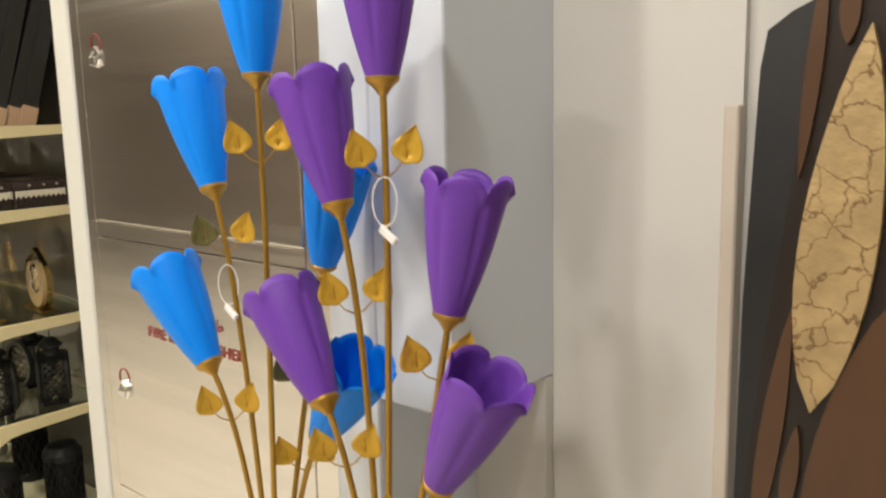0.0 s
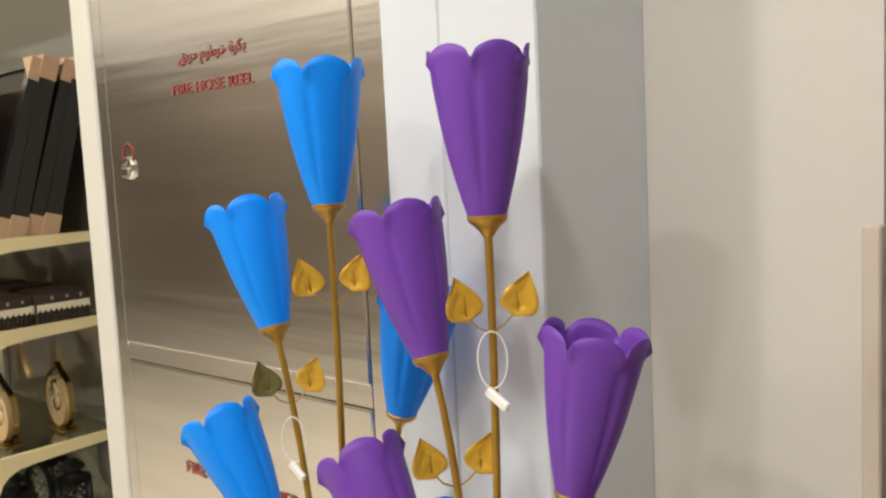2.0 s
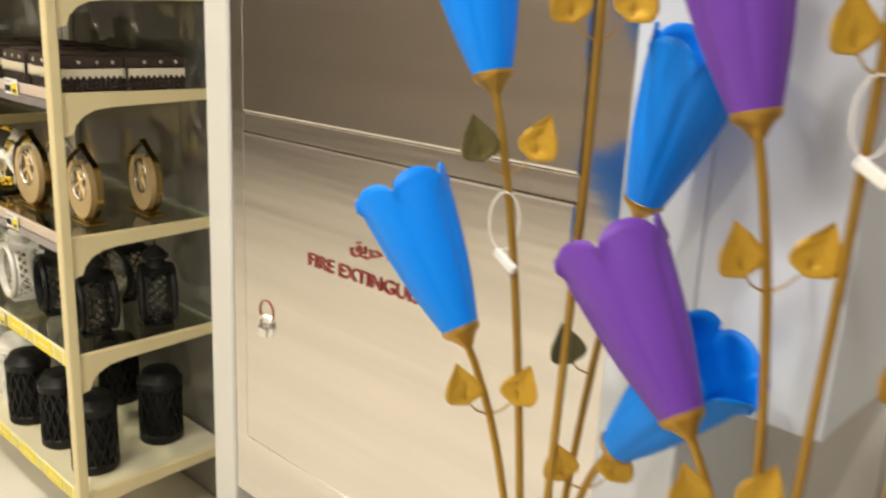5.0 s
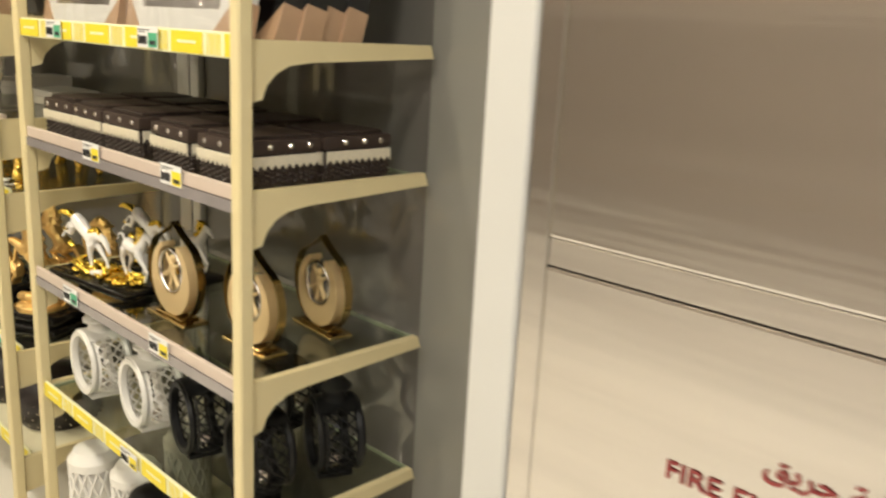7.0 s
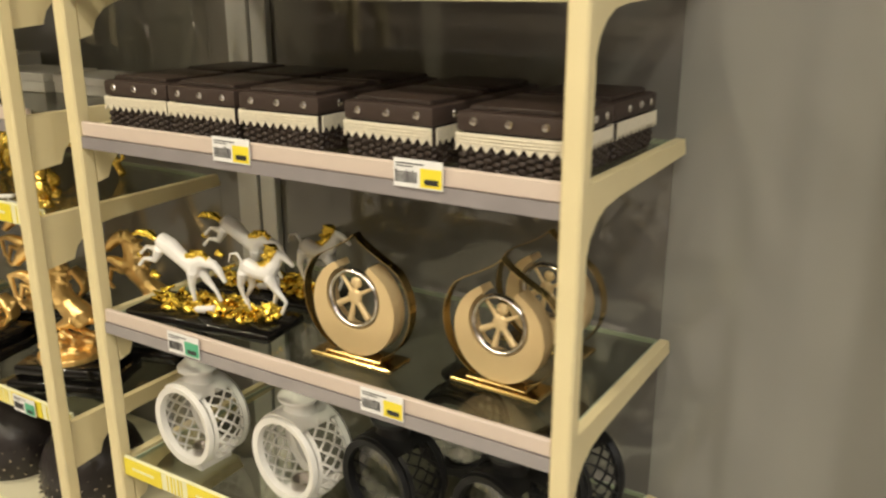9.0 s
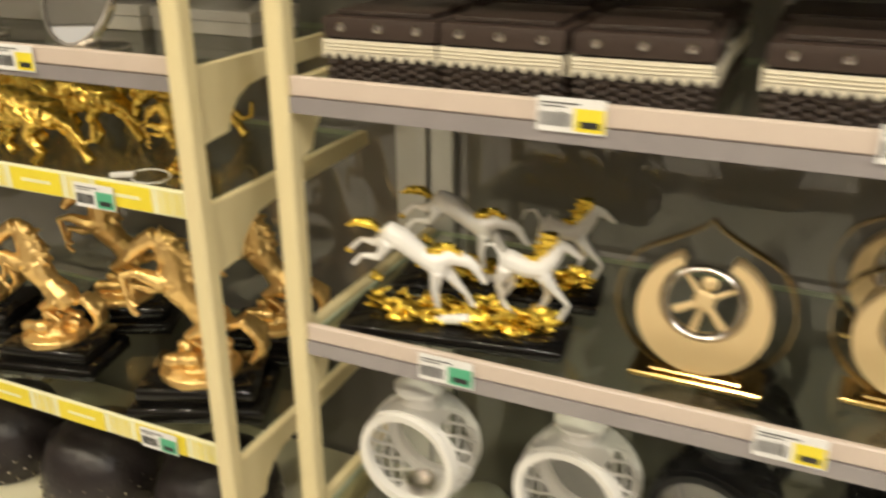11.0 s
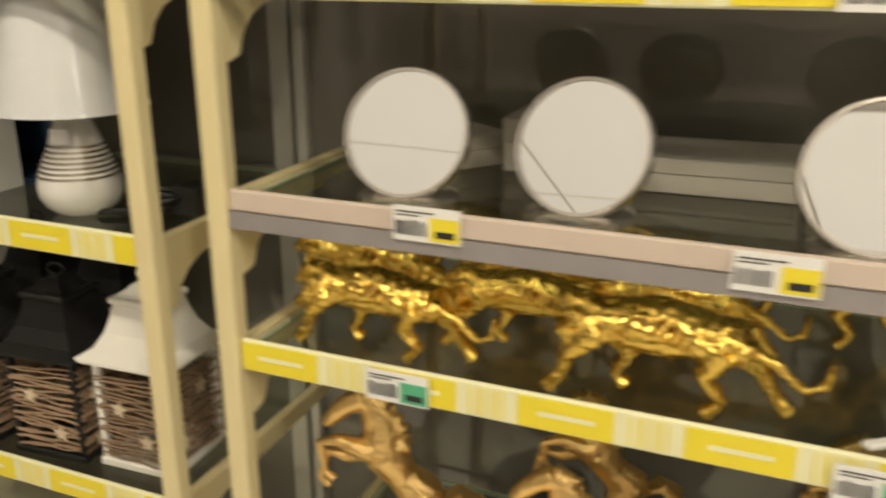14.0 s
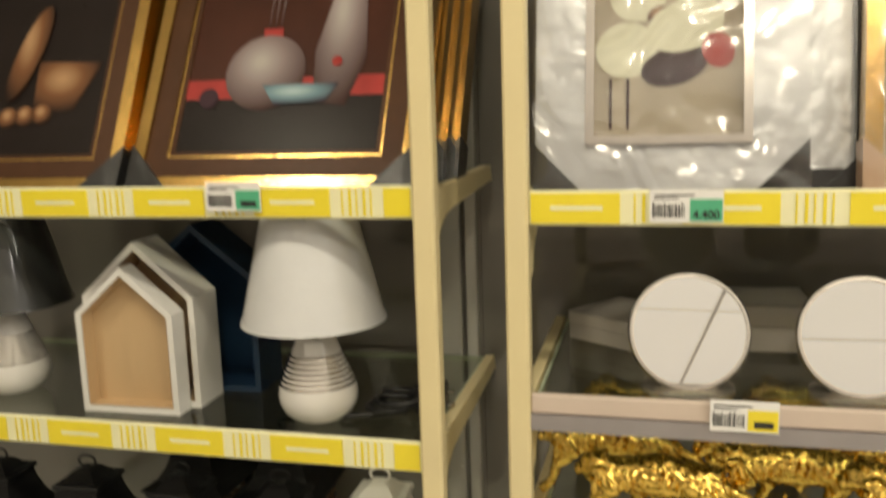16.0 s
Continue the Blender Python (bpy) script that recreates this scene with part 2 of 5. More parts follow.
def rack(x0, x1, levels, name="shelf_rack", label="", joint=0.0, proud=0.0):
    """A bay of shelving: two front posts, brackets and shelves with price rails between x0 and x1."""
    r = thing(name, (x0, FRONT, 0), label, "shelf rack", "bays of shelving along the wall")
    w = x1 - x0
    for px in (-0.027, w):
        out = proud if px > 0 else 0.0
        part("post", block(px, px + 0.027, -0.012 - out, 0.014 - out, 0, 2.25, 0.003), M["cream"], r)
    part("back_panel", block(-joint, w - 0.008, BACK - FRONT + 0.012, BACK - FRONT + 0.032, 0.05, 2.25), M["grey"], r)
    for z, kind in levels:
        if z == levels[-1][0]:
            part("deck", block(0.002, w - 0.002, 0.004, BACK - FRONT + 0.004, z - 0.018, z, 0.002), M["deck"], r, "cream base deck")
        else:
            glass_shelf(r, w, z)
        for sx in (0.0, w):
            root = 0.0145 - (proud if sx else 0.0)
            prof = [(root, z + 0.005), (0.40, z + 0.005), (0.408, z - 0.019), (0.13, z - 0.029), (0.090, z - 0.034), (0.064, z - 0.046), (0.046, z - 0.064), (0.037, z - 0.086), (root, z - 0.092)]
            bm = bmesh.new()
            a, b = (-0.016, -0.001) if sx == 0 else (w + 0.001, w + 0.016)
            f = [bm.verts.new((a, py, pz)) for py, pz in prof]
            g = [bm.verts.new((b, py, pz)) for py, pz in prof]
            bm.faces.new(f), bm.faces.new(g[::-1])
            for k in range(len(f)):
                j = (k + 1) % len(f)
                bm.faces.new((f[k], g[k], g[j], f[j]))
            part("bracket", bm, M["cream"], r)
        if kind == "beige":
            rail = part("price_rail", block(0.0, w, -0.006, 0.003, z - 0.010, z + 0.014, 0.002), M["strip"], r)
            part("ticket_holder", block(0.0, w, -0.008, -0.002, z - 0.030, z - 0.0105), M["clear"], r, "smoky clear plastic")
        else:
            rail = part("price_rail", block(0.0, w, -0.004, 0.003, z - 0.026, z + 0.014, 0.002), M["pale"], r)
            x, k, long = 0.0, 0, 0.105
            while x < w - 0.01:
                end = min(x + long, w)
                part("yellow_card", block(x + 0.003, end - 0.003, -0.0060, -0.0042, z - 0.023, z + 0.011), M["yellow"], r, "bright yellow card")
                if end - x > 0.09:
                    part("white_print", block(x + 0.025, end - 0.022, -0.0066, -0.0061, z - 0.008, z - 0.003), M["pale"], r)
                for q in range(5):
                    sx = end + 0.012 + q * 0.009
                    if sx + 0.004 < w:
                        part("yellow_bar", block(sx, sx + (0.0035 if q % 2 else 0.002), -0.0052, -0.0042, z - 0.022, z + 0.010), M["yellow"], r)
                x, k = end + 0.062, k + 1
    return r


rack(-3.41, -2.55, [(1.470, "yellow"), (1.234, "beige"), (0.906, "beige"), (0.616, "yellow"), (0.25, "yellow")],
     label="cream metal shelf rack with glass shelves holding baskets and lanterns", joint=0.1525)
rack(-4.42, -3.555, [(1.483, "yellow"), (1.243, "beige"), (1.064, "yellow"), (0.660, "yellow"), (0.37, "yellow")],
     label="cream metal shelf rack with glass shelves holding golden animals", joint=0.1435, proud=0.037)
rack(-5.43, -4.556, [(1.490, "yellow"), (1.172, "yellow"), (0.810, "yellow"), (0.45, "yellow")],
     label="cream metal shelf rack with glass shelves holding lamps and pictures")

# light grey uprights over the joints of the back panels
for ux0, ux1 in ((-3.490, -3.382), (-4.632, -4.570)):
    mid = (ux0 + ux1) / 2 + 0.008
    for e0, e1 in ((ux0, mid - 0.004), (mid + 0.004, ux1)):
        structure("upright", block(e0, e1, BACK - 0.006, BACK + 0.0115, 0, 2.4, 0.002), M["upright"], "light grey metal upright on the rear wall", "upright")

M["glow"] = bpy.data.materials.new("lamp_diffuser")
_n, _nn, _l, _p = nodes_of(M["glow"])
_p.inputs["Emission Color"].default_value = (1.0, 0.92, 0.75, 1)
_p.inputs["Emission Strength"].default_value = 14.0
for lx, ly in LAMPS:
    d = thing("ceiling_light", (lx, ly, 3.0), "recessed round ceiling downlight, lit", "ceiling light", "ceiling downlights")
    part("trim_ring", lathe([(0.10, -0.002), (0.13, -0.002), (0.13, -0.012), (0.10, -0.016)], 32, closed=True), M["ceiling"], d, smooth=40)
    part("diffuser", lathe([(0, -0.006), (0.099, -0.006), (0.099, -0.002), (0, -0.002)], 32), M["glow"], d, "glowing diffuser")

# glowing squares added under the ceiling to give the mirrors a pale reflection
M["panel_glow"] = bpy.data.materials.new("ceiling_glow")
_n, _nn, _l, _p = nodes_of(M["panel_glow"])
_p.inputs["Emission Color"].default_value = (1.0, 0.91, 0.77, 1)
_p.inputs["Emission Strength"].default_value = 0.52
for lx, ly in itertools.product((-0.3, -1.55, -2.8, -4.05, -5.3, -6.55, -7.8, -9.05), (-2.0, -3.25)):
    d = thing("ceiling_panel", (lx, ly, 3.0), "added glowing square that brightens the ceiling for the mirrors", "ceiling light", "ceiling panels")
    part("frame", block(-0.622, 0.622, -0.622, 0.622, -0.012, -0.0005, 0.003), M["ceiling"], d)
    part("diffuser", block(-0.613, 0.613, -0.613, 0.613, -0.016, -0.0125), M["panel_glow"], d, "glowing diffuser")

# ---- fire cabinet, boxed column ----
# vary with the tall z stretch paints reflected bands into the steel's tint
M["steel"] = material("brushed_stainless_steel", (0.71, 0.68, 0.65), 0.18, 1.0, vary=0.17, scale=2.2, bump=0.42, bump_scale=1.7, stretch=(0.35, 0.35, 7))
M["chrome"] = material("chrome", (0.80, 0.79, 0.78), 0.10, 1.0, vary=0.03)
M["red"] = material("red_print", (0.260, 0.031, 0.031), 0.5, vary=0.1)


def fire_cabinet():
    c = thing("fire_cabinet", (-2.087, CAB, 0), "brushed stainless steel fire hose cabinet with red lettering", "fire cabinet")
    w = 0.892
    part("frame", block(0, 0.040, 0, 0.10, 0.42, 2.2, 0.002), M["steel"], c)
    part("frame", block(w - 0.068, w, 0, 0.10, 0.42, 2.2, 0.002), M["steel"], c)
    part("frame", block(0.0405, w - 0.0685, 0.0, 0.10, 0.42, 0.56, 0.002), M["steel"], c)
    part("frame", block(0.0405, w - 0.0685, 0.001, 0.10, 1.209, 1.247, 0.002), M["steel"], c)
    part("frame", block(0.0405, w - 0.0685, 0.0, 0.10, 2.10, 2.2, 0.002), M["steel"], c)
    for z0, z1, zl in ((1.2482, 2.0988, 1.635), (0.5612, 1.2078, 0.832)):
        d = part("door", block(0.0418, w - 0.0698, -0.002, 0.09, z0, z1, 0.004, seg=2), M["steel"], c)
        lock = part("lock", lathe([(0, 0.0), (0.025, 0.0), (0.025, 0.004), (0.021, 0.008), (0.016, 0.008), (0.014, 0.003), (0, 0.002)], 24,
                                  m=pose(0.117, -0.002, zl, 90)), M["chrome"], d, "chrome lock")
        part("latch", block(0.103, 0.131, -0.016, -0.003, zl - 0.020, zl + 0.002, 0.004, seg=2), M["chrome"], d)
        part("ring", lathe([(0.022 + 0.0014 * math.cos(a), 0.0016 * math.sin(a)) for a in [k * math.pi / 3 for k in range(6)]], 20,
                           m=pose(0.117, -0.003, zl + 0.030, 90), closed=True), M["red"], d)
    return c


cabinet = fire_cabinet()
writing("FIRE EXTINGUISHER", 0.031, M["red"], pose(0.250, -0.0042, 0.989) @ FACE, cabinet, bold=0.0002, width=0.366, height=0.0245)
writing("FIRE HOSE REEL", 0.031, M["red"], pose(0.306, -0.0042, 1.772) @ FACE, cabinet, bold=0.0002, width=0.262, height=0.0205)

structure("column", block(-1.193, -1.075, CAB - 0.008, 1.6, 0, 3.0, 0.003), M["box"], "white boxed column beside the cabinet, cool light in its tint", "column")
structure("boxed_column", block(-1.0745, -0.905, CAB - 0.008, 1.42, 1.00, 3.0, 0.003), M["box"], "white boxed upper column, cool light in its tint", "column")
structure("wall_recess", block(-1.0745, -0.9055, 1.36, 1.6, 0, 0.999), M["wall"], "shaded white wall below the boxed column", "wall")

# the Arabic words stand joined, from right to left
writing("\ufed6\ufef3\ufeae\ufea3 \ufe94\ufef3\ufe8e\ufed4\ufec3", 0.036, M["red"], pose(0.366, -0.0042, 1.034) @ FACE, cabinet, bold=0.0004, width=0.180, height=0.036)
writing("\ufed6\ufef3\ufeae\ufea3 \ufee1\ufeee\ufec3\ufeae\ufea7 \ufe93\ufeae\ufedc\ufe91", 0.036, M["red"], pose(0.332, -0.0042, 1.822) @ FACE, cabinet, bold=0.0004, width=0.216, height=0.033)

# ---- more materials ----
M["blue"] = material("azure_satin_plastic", (0.0, 0.25, 1.0), 0.45, vary=0.06, scale=12, bump=0.03, bump_scale=260, spec=0.3)
M["purple"] = material("violet_satin_plastic", (0.155, 0.05, 0.40), 0.45, vary=0.07, scale=12, bump=0.03, bump_scale=260, spec=0.3)
M["goldpaint"] = material("matt_gold_paint", (0.46, 0.27, 0.045), 0.36, 0.75, vary=0.12, scale=40, bump=0.05, bump_scale=200)
M["leafgold"] = material("gold_leaf_fabric", (0.62, 0.37, 0.035), 0.42, 0.35, vary=0.14, scale=60, bump=0.25, bump_scale=260)
M["leafdark"] = material("olive_leaf_back", (0.13, 0.115, 0.035), 0.5, 0.2, vary=0.14, scale=60, bump=0.2, bump_scale=260)
M["gold"] = material("polished_gold_plate", (0.88, 0.61, 0.14), 0.19, 1.0, vary=0.10, scale=50, bump=0.10, bump_scale=140)
M["rosegold"] = material("copper_gold_plate", (0.95, 0.63, 0.25), 0.34, 0.9, vary=0.12, scale=40, bump=0.10, bump_scale=160)
M["brightgold"] = material("bright_yellow_gold", (0.95, 0.66, 0.10), 0.15, 1.0, vary=0.1, scale=50, bump=0.12, bump_scale=140)
M["brass"] = material("aged_brass_band", (0.42, 0.30, 0.12), 0.20, 1.0, vary=0.15, scale=40, bump=0.04)
M["moon"] = material("pale_gold_satin", (0.74, 0.56, 0.30), 0.34, 0.35, vary=0.05, scale=20, bump=0.03)
M["porcelain"] = material("white_porcelain", (0.80, 0.78, 0.75), 0.22, vary=0.03, scale=20, coat=0.4)
M["gloss_black"] = material("gloss_black_plinth", (0.007, 0.0065, 0.006), 0.12, vary=0.2, scale=30, spec=0.4)
M["whitemetal"] = material("white_painted_metal", (0.82, 0.80, 0.76), 0.4, vary=0.05, scale=30, bump=0.05)
M["blackmetal"] = material("black_painted_metal", (0.011, 0.011, 0.0115), 0.42, vary=0.2, scale=30, bump=0.06, spec=0.25)
M["wicker"] = material("dark_brown_wicker", (0.035, 0.022, 0.016), 0.5, vary=0.35, scale=90, bump=0.6, bump_scale=220)
M["brownfabric"] = material("dark_brown_leatherette", (0.045, 0.030, 0.024), 0.5, vary=0.2, scale=40, bump=0.2, bump_scale=300, spec=0.3)
M["lace"] = material("cream_cotton_lace", (0.74, 0.68, 0.54), 0.85, vary=0.18, scale=160, bump=0.6, bump_scale=420)
M["twig"] = material("natural_willow_twig", (0.27, 0.18, 0.115), 0.75, vary=0.35, scale=60, bump=0.4, random_tint=0.25)
M["star"] = material("pale_wood_star", (0.66, 0.55, 0.40), 0.6, vary=0.08, scale=60)
M["silver"] = material("silver_glaze", (0.62, 0.58, 0.54), 0.2, 1.0, vary=0.1, scale=40)
M["mirror"] = material("mirror_glass", (0.90, 0.89, 0.87), 0.02, 1.0, vary=0.01)
M["rim"] = material("brushed_nickel_rim", (0.66, 0.62, 0.57), 0.2, 0.9, vary=0.05)
M["card"] = material("grey_card_box", (0.50, 0.47, 0.44), 0.55, vary=0.06, scale=12, bump=0.05)
M["whitewood"] = material("white_lacquered_wood", (0.72, 0.71, 0.69), 0.4, vary=0.04, scale=20, bump=0.05)
M["plywood"] = material("pale_plywood", (0.55, 0.39, 0.22), 0.5, vary=0.14, scale=18, bump=0.1, stretch=(1, 1, 0.2))
M["navy"] = material("navy_lacquer", (0.012, 0.034, 0.075), 0.4, vary=0.15, scale=20)
M["shade"] = material("white_wrapped_lampshade", (0.66, 0.67, 0.69), 0.3, vary=0.05, scale=30, coat=0.7, bump=0.35, bump_scale=26)
M["darkshade"] = material("charcoal_wrapped_lampshade", (0.022, 0.023, 0.022), 0.4, vary=0.2, scale=30, coat=0.7, bump=0.6, bump_scale=24)
M["goldframe"] = material("antique_gold_moulding", (0.55, 0.35, 0.11), 0.22, 1.0, vary=0.3, scale=40, bump=0.1)
M["brownframe"] = material("brown_moulding", (0.075, 0.035, 0.018), 0.35, vary=0.2, scale=30, spec=0.12)
M["canvas_brown"] = material("brown_print", (0.060, 0.021, 0.013), 0.35, vary=0.5, scale=9, spec=0.12)
M["canvas_dark"] = material("dark_print", (0.018, 0.013, 0.012), 0.3, vary=0.3, scale=9, spec=0.12)
M["paint_red"] = material("print_red", (0.36, 0.045, 0.04), 0.35, vary=0.3, scale=40, spec=0.12)
M["paint_cream"] = material("print_cream", (0.42, 0.37, 0.29), 0.4, vary=0.15, scale=15, spec=0.12)
M["paint_petal"] = material("print_petal", (0.70, 0.70, 0.56), 0.4, vary=0.2, scale=20, spec=0.12)
M["paint_plum"] = material("print_plum", (0.045, 0.022, 0.03), 0.4, vary=0.2, scale=20, spec=0.12)
M["silverframe"] = material("silver_foil_mount", (0.54, 0.55, 0.57), 0.36, 0.75, vary=0.15, scale=16, bump=0.6, bump_scale=28)
M["kraft"] = material("kraft_corner_card", (0.50, 0.33, 0.21), 0.5, vary=0.12, scale=20, coat=0.4, bump=0.3, bump_scale=40)
M["blackcard"] = material("black_corner_card", (0.012, 0.012, 0.013), 0.3, vary=0.2, coat=0.5, bump=0.4, bump_scale=45)
M["wood"] = material("dark_carved_wood", (0.014, 0.008, 0.005), 0.42, vary=0.4, scale=8, bump=0.3, bump_scale=60, stretch=(1, 1, 0.15))
M["woodlight"] = material("red_brown_wood", (0.085, 0.038, 0.015), 0.42, vary=0.55, scale=9, bump=0.2, bump_scale=60, stretch=(1, 1, 0.2))
M["art_shade"] = material("sculpture_shadow", (0.020, 0.020, 0.022), 0.55, vary=0.1, scale=10)
M["cable"] = material("black_rubber_cable", (0.012, 0.012, 0.012), 0.45, vary=0.1)
M["sequin"] = material("black_sequin_mesh", (0.022, 0.017, 0.017), 0.35, vary=0.3, scale=30, bump=0.4, bump_scale=80)
M["tie"] = material("white_nylon_tie", (0.78, 0.77, 0.74), 0.4, vary=0.02)


def crackle_gold():
    m = material("gilded_crackle", (0.46, 0.33, 0.16), 0.45, 0.25, vary=0.38, scale=26, bump=0.5, bump_scale=90)
    nt, nodes, links, b = nodes_of(m)
    tex, warp, add = nodes.new("ShaderNodeTexCoord"), nodes.new("ShaderNodeTexNoise"), nodes.new("ShaderNodeVectorMath")
    vor, ramp, mix = nodes.new("ShaderNodeTexVoronoi"), nodes.new("ShaderNodeValToRGB"), nodes.new("ShaderNodeMix")
    warp.inputs["Scale"].default_value, warp.inputs["Detail"].default_value = 30, 5
    scl = nodes.new("ShaderNodeVectorMath")
    scl.operation, scl.inputs[3].default_value = "SCALE", 0.06
    links.new(tex.outputs["Object"], warp.inputs["Vector"])
    links.new(warp.outputs["Color"], scl.inputs[0])
    links.new(tex.outputs["Object"], add.inputs[0])
    links.new(scl.outputs[0], add.inputs[1])
    vor.feature, vor.inputs["Scale"].default_value = "DISTANCE_TO_EDGE", 17
    links.new(add.outputs[0], vor.inputs["Vector"])
    ramp.color_ramp.elements[0].position, ramp.color_ramp.elements[1].position = 0.0, 0.035
    links.new(vor.outputs["Distance"], ramp.inputs[0])
    mix.data_type = "RGBA"
    links.new(ramp.outputs[0], mix.inputs[0])
    mix.inputs[6].default_value = (0.16, 0.085, 0.03, 1)
    links.new(b.inputs["Base Color"].links[0].from_socket, mix.inputs[7])
    links.new(mix.outputs[2], b.inputs["Base Color"])
    return m


M["crackle"] = crackle_gold()

glass = bpy.data.materials.new("thin_clear_glass")
_nt, _nodes, _links, _b = nodes_of(glass)
_tr, _gl, _mx = _nodes.new("ShaderNodeBsdfTransparent"), _nodes.new("ShaderNodeBsdfGlossy"), _nodes.new("ShaderNodeMixShader")
_gl.inputs["Roughness"].default_value = 0.08
_mx.inputs[0].default_value = 0.10
_links.new(_tr.outputs[0], _mx.inputs[1])
_links.new(_gl.outputs[0], _mx.inputs[2])
_links.new(_mx.outputs[0], _nodes["Material Output"].inputs[0])
M["glass"] = glass

# crinkled clear wrap over the framed pictures
wrap = bpy.data.materials.new("crinkled_clear_wrap")
_nt, _nodes, _links, _b = nodes_of(wrap)
_tr, _gl, _mx = _nodes.new("ShaderNodeBsdfTransparent"), _nodes.new("ShaderNodeBsdfGlossy"), _nodes.new("ShaderNodeMixShader")
_ns, _bp, _tc = _nodes.new("ShaderNodeTexNoise"), _nodes.new("ShaderNodeBump"), _nodes.new("ShaderNodeTexCoord")
_ns.inputs["Scale"].default_value, _ns.inputs["Detail"].default_value, _ns.inputs["Distortion"].default_value = 7, 1, 2.2
_bp.inputs["Strength"].default_value, _bp.inputs["Distance"].default_value = 1.0, 0.012
_gl.inputs["Roughness"].default_value = 0.13
_mx.inputs[0].default_value = 0.07
_links.new(_tc.outputs["Object"], _ns.inputs["Vector"])
_links.new(_ns.outputs["Fac"], _bp.inputs["Height"])
_links.new(_bp.outputs[0], _gl.inputs["Normal"])
_links.new(_tr.outputs[0], _mx.inputs[1])
_links.new(_gl.outputs[0], _mx.inputs[2])
_links.new(_mx.outputs[0], _nodes["Material Output"].inputs[0])
M["wrap"] = wrap


def ball(bm, p, r, m=None, u=10, v=7):
    """An ellipsoid at p with the radii r."""
    r = r if hasattr(r, "__len__") else (r, r, r)
    bmesh.ops.create_uvsphere(bm, u_segments=u, v_segments=v, radius=1, matrix=(m or Matrix()) @ Matrix.Translation(p) @ Matrix.Diagonal((*r, 1)))
    return bm


def melt(bm, voxel, smooth=3, keep=1.0, crinkle=0.0, grain=140.0):
    """Melts overlapping limbs and lumps into one skin."""
    me = finish(bm, "draft")
    ob = new("draft", me)
    r = ob.modifiers.new("skin", "REMESH")
    r.mode, r.voxel_size = "VOXEL", voxel
    s = ob.modifiers.new("soft", "SMOOTH")
    s.iterations, s.factor = smooth, 0.5
    if keep < 1:
        d = ob.modifiers.new("thin", "DECIMATE")
        d.ratio = keep
    bpy.context.view_layer.update()
    out = bpy.data.meshes.new_from_object(ob.evaluated_get(bpy.context.evaluated_depsgraph_get()))
    bpy.data.objects.remove(ob)
    if crinkle:
        moved = []
        for v in out.vertices:
            n = noise.noise(v.co * grain) + 0.6 * noise.noise(v.co * grain * 2.3)
            moved.append(v.co + v.normal * crinkle * n)
        for v, p in zip(out.vertices, moved):
            v.co = p
    return out


def blend_meshes(pairs, name):
    """One mesh out of (mesh, material) pairs."""
    bm = bmesh.new()
    mats = []
    for k, (me, mat) in enumerate(pairs):
        first = len(bm.faces)
        bm.from_mesh(me)
        bm.faces.ensure_lookup_table()
        for f in bm.faces[first:]:
            f.material_index = k
        mats.append(mat)
    out = bpy.data.meshes.new(name)
    bm.to_mesh(out)
    bm.free()
    for mat in mats:
        out.materials.append(mat)
    out.shade_smooth()
    return out


# ---- tulip lamps in gold stems ----
BELL_H = 0.190


def bell():
    """A bell of six fused petals with lobed, curled rim."""
    bm = bmesh.new()
    sides, rows = 72, 16
    prof = [0.029, 0.0335, 0.0378, 0.0418, 0.0455, 0.0489, 0.0519, 0.0546, 0.0569, 0.0590, 0.0608, 0.0624, 0.0640, 0.0657, 0.0678, 0.0704, 0.0735]
    shells = []
    for inner in (0, 1):
        rings = []
        for i in range(rows + 1):
            u, ring = i / rows, []
            for k in range(sides):
                a = 2 * math.pi * k / sides
                seam = abs(math.sin(3 * a))            # 0 at the seams between petals, 1 at a petal's middle
                lobe = seam ** 0.45
                z = BELL_H * u * (1 - 0.10 * (1 - lobe) * u ** 4)
                r = prof[i] * (0.86 + 0.14 * u) * (1 - 0.075 * (1 - seam) ** 3 * min(1, 3 * u))
                r += 0.006 * (1 - seam) ** 3 * max(0, (u - 0.85) / 0.15) - 0.006 * lobe * max(0, (u - 0.8) / 0.2)
                ring.append(bm.verts.new(((r - inner * 0.0016) * math.cos(a), (r - inner * 0.0016) * math.sin(a), z + inner * 0.0004)))
            rings.append(ring)
        for p, q in zip(rings, rings[1:]):
            for k in range(sides):
                bm.faces.new((p[k], p[(k + 1) % sides], q[(k + 1) % sides], q[k]))
        shells.append(rings)
    for k in range(sides):
        bm.faces.new((shells[0][-1][k], shells[0][-1][(k + 1) % sides], shells[1][-1][(k + 1) % sides], shells[1][-1][k]))
    bm.faces.new(shells[1][0])
    return finish(bm, "bell")


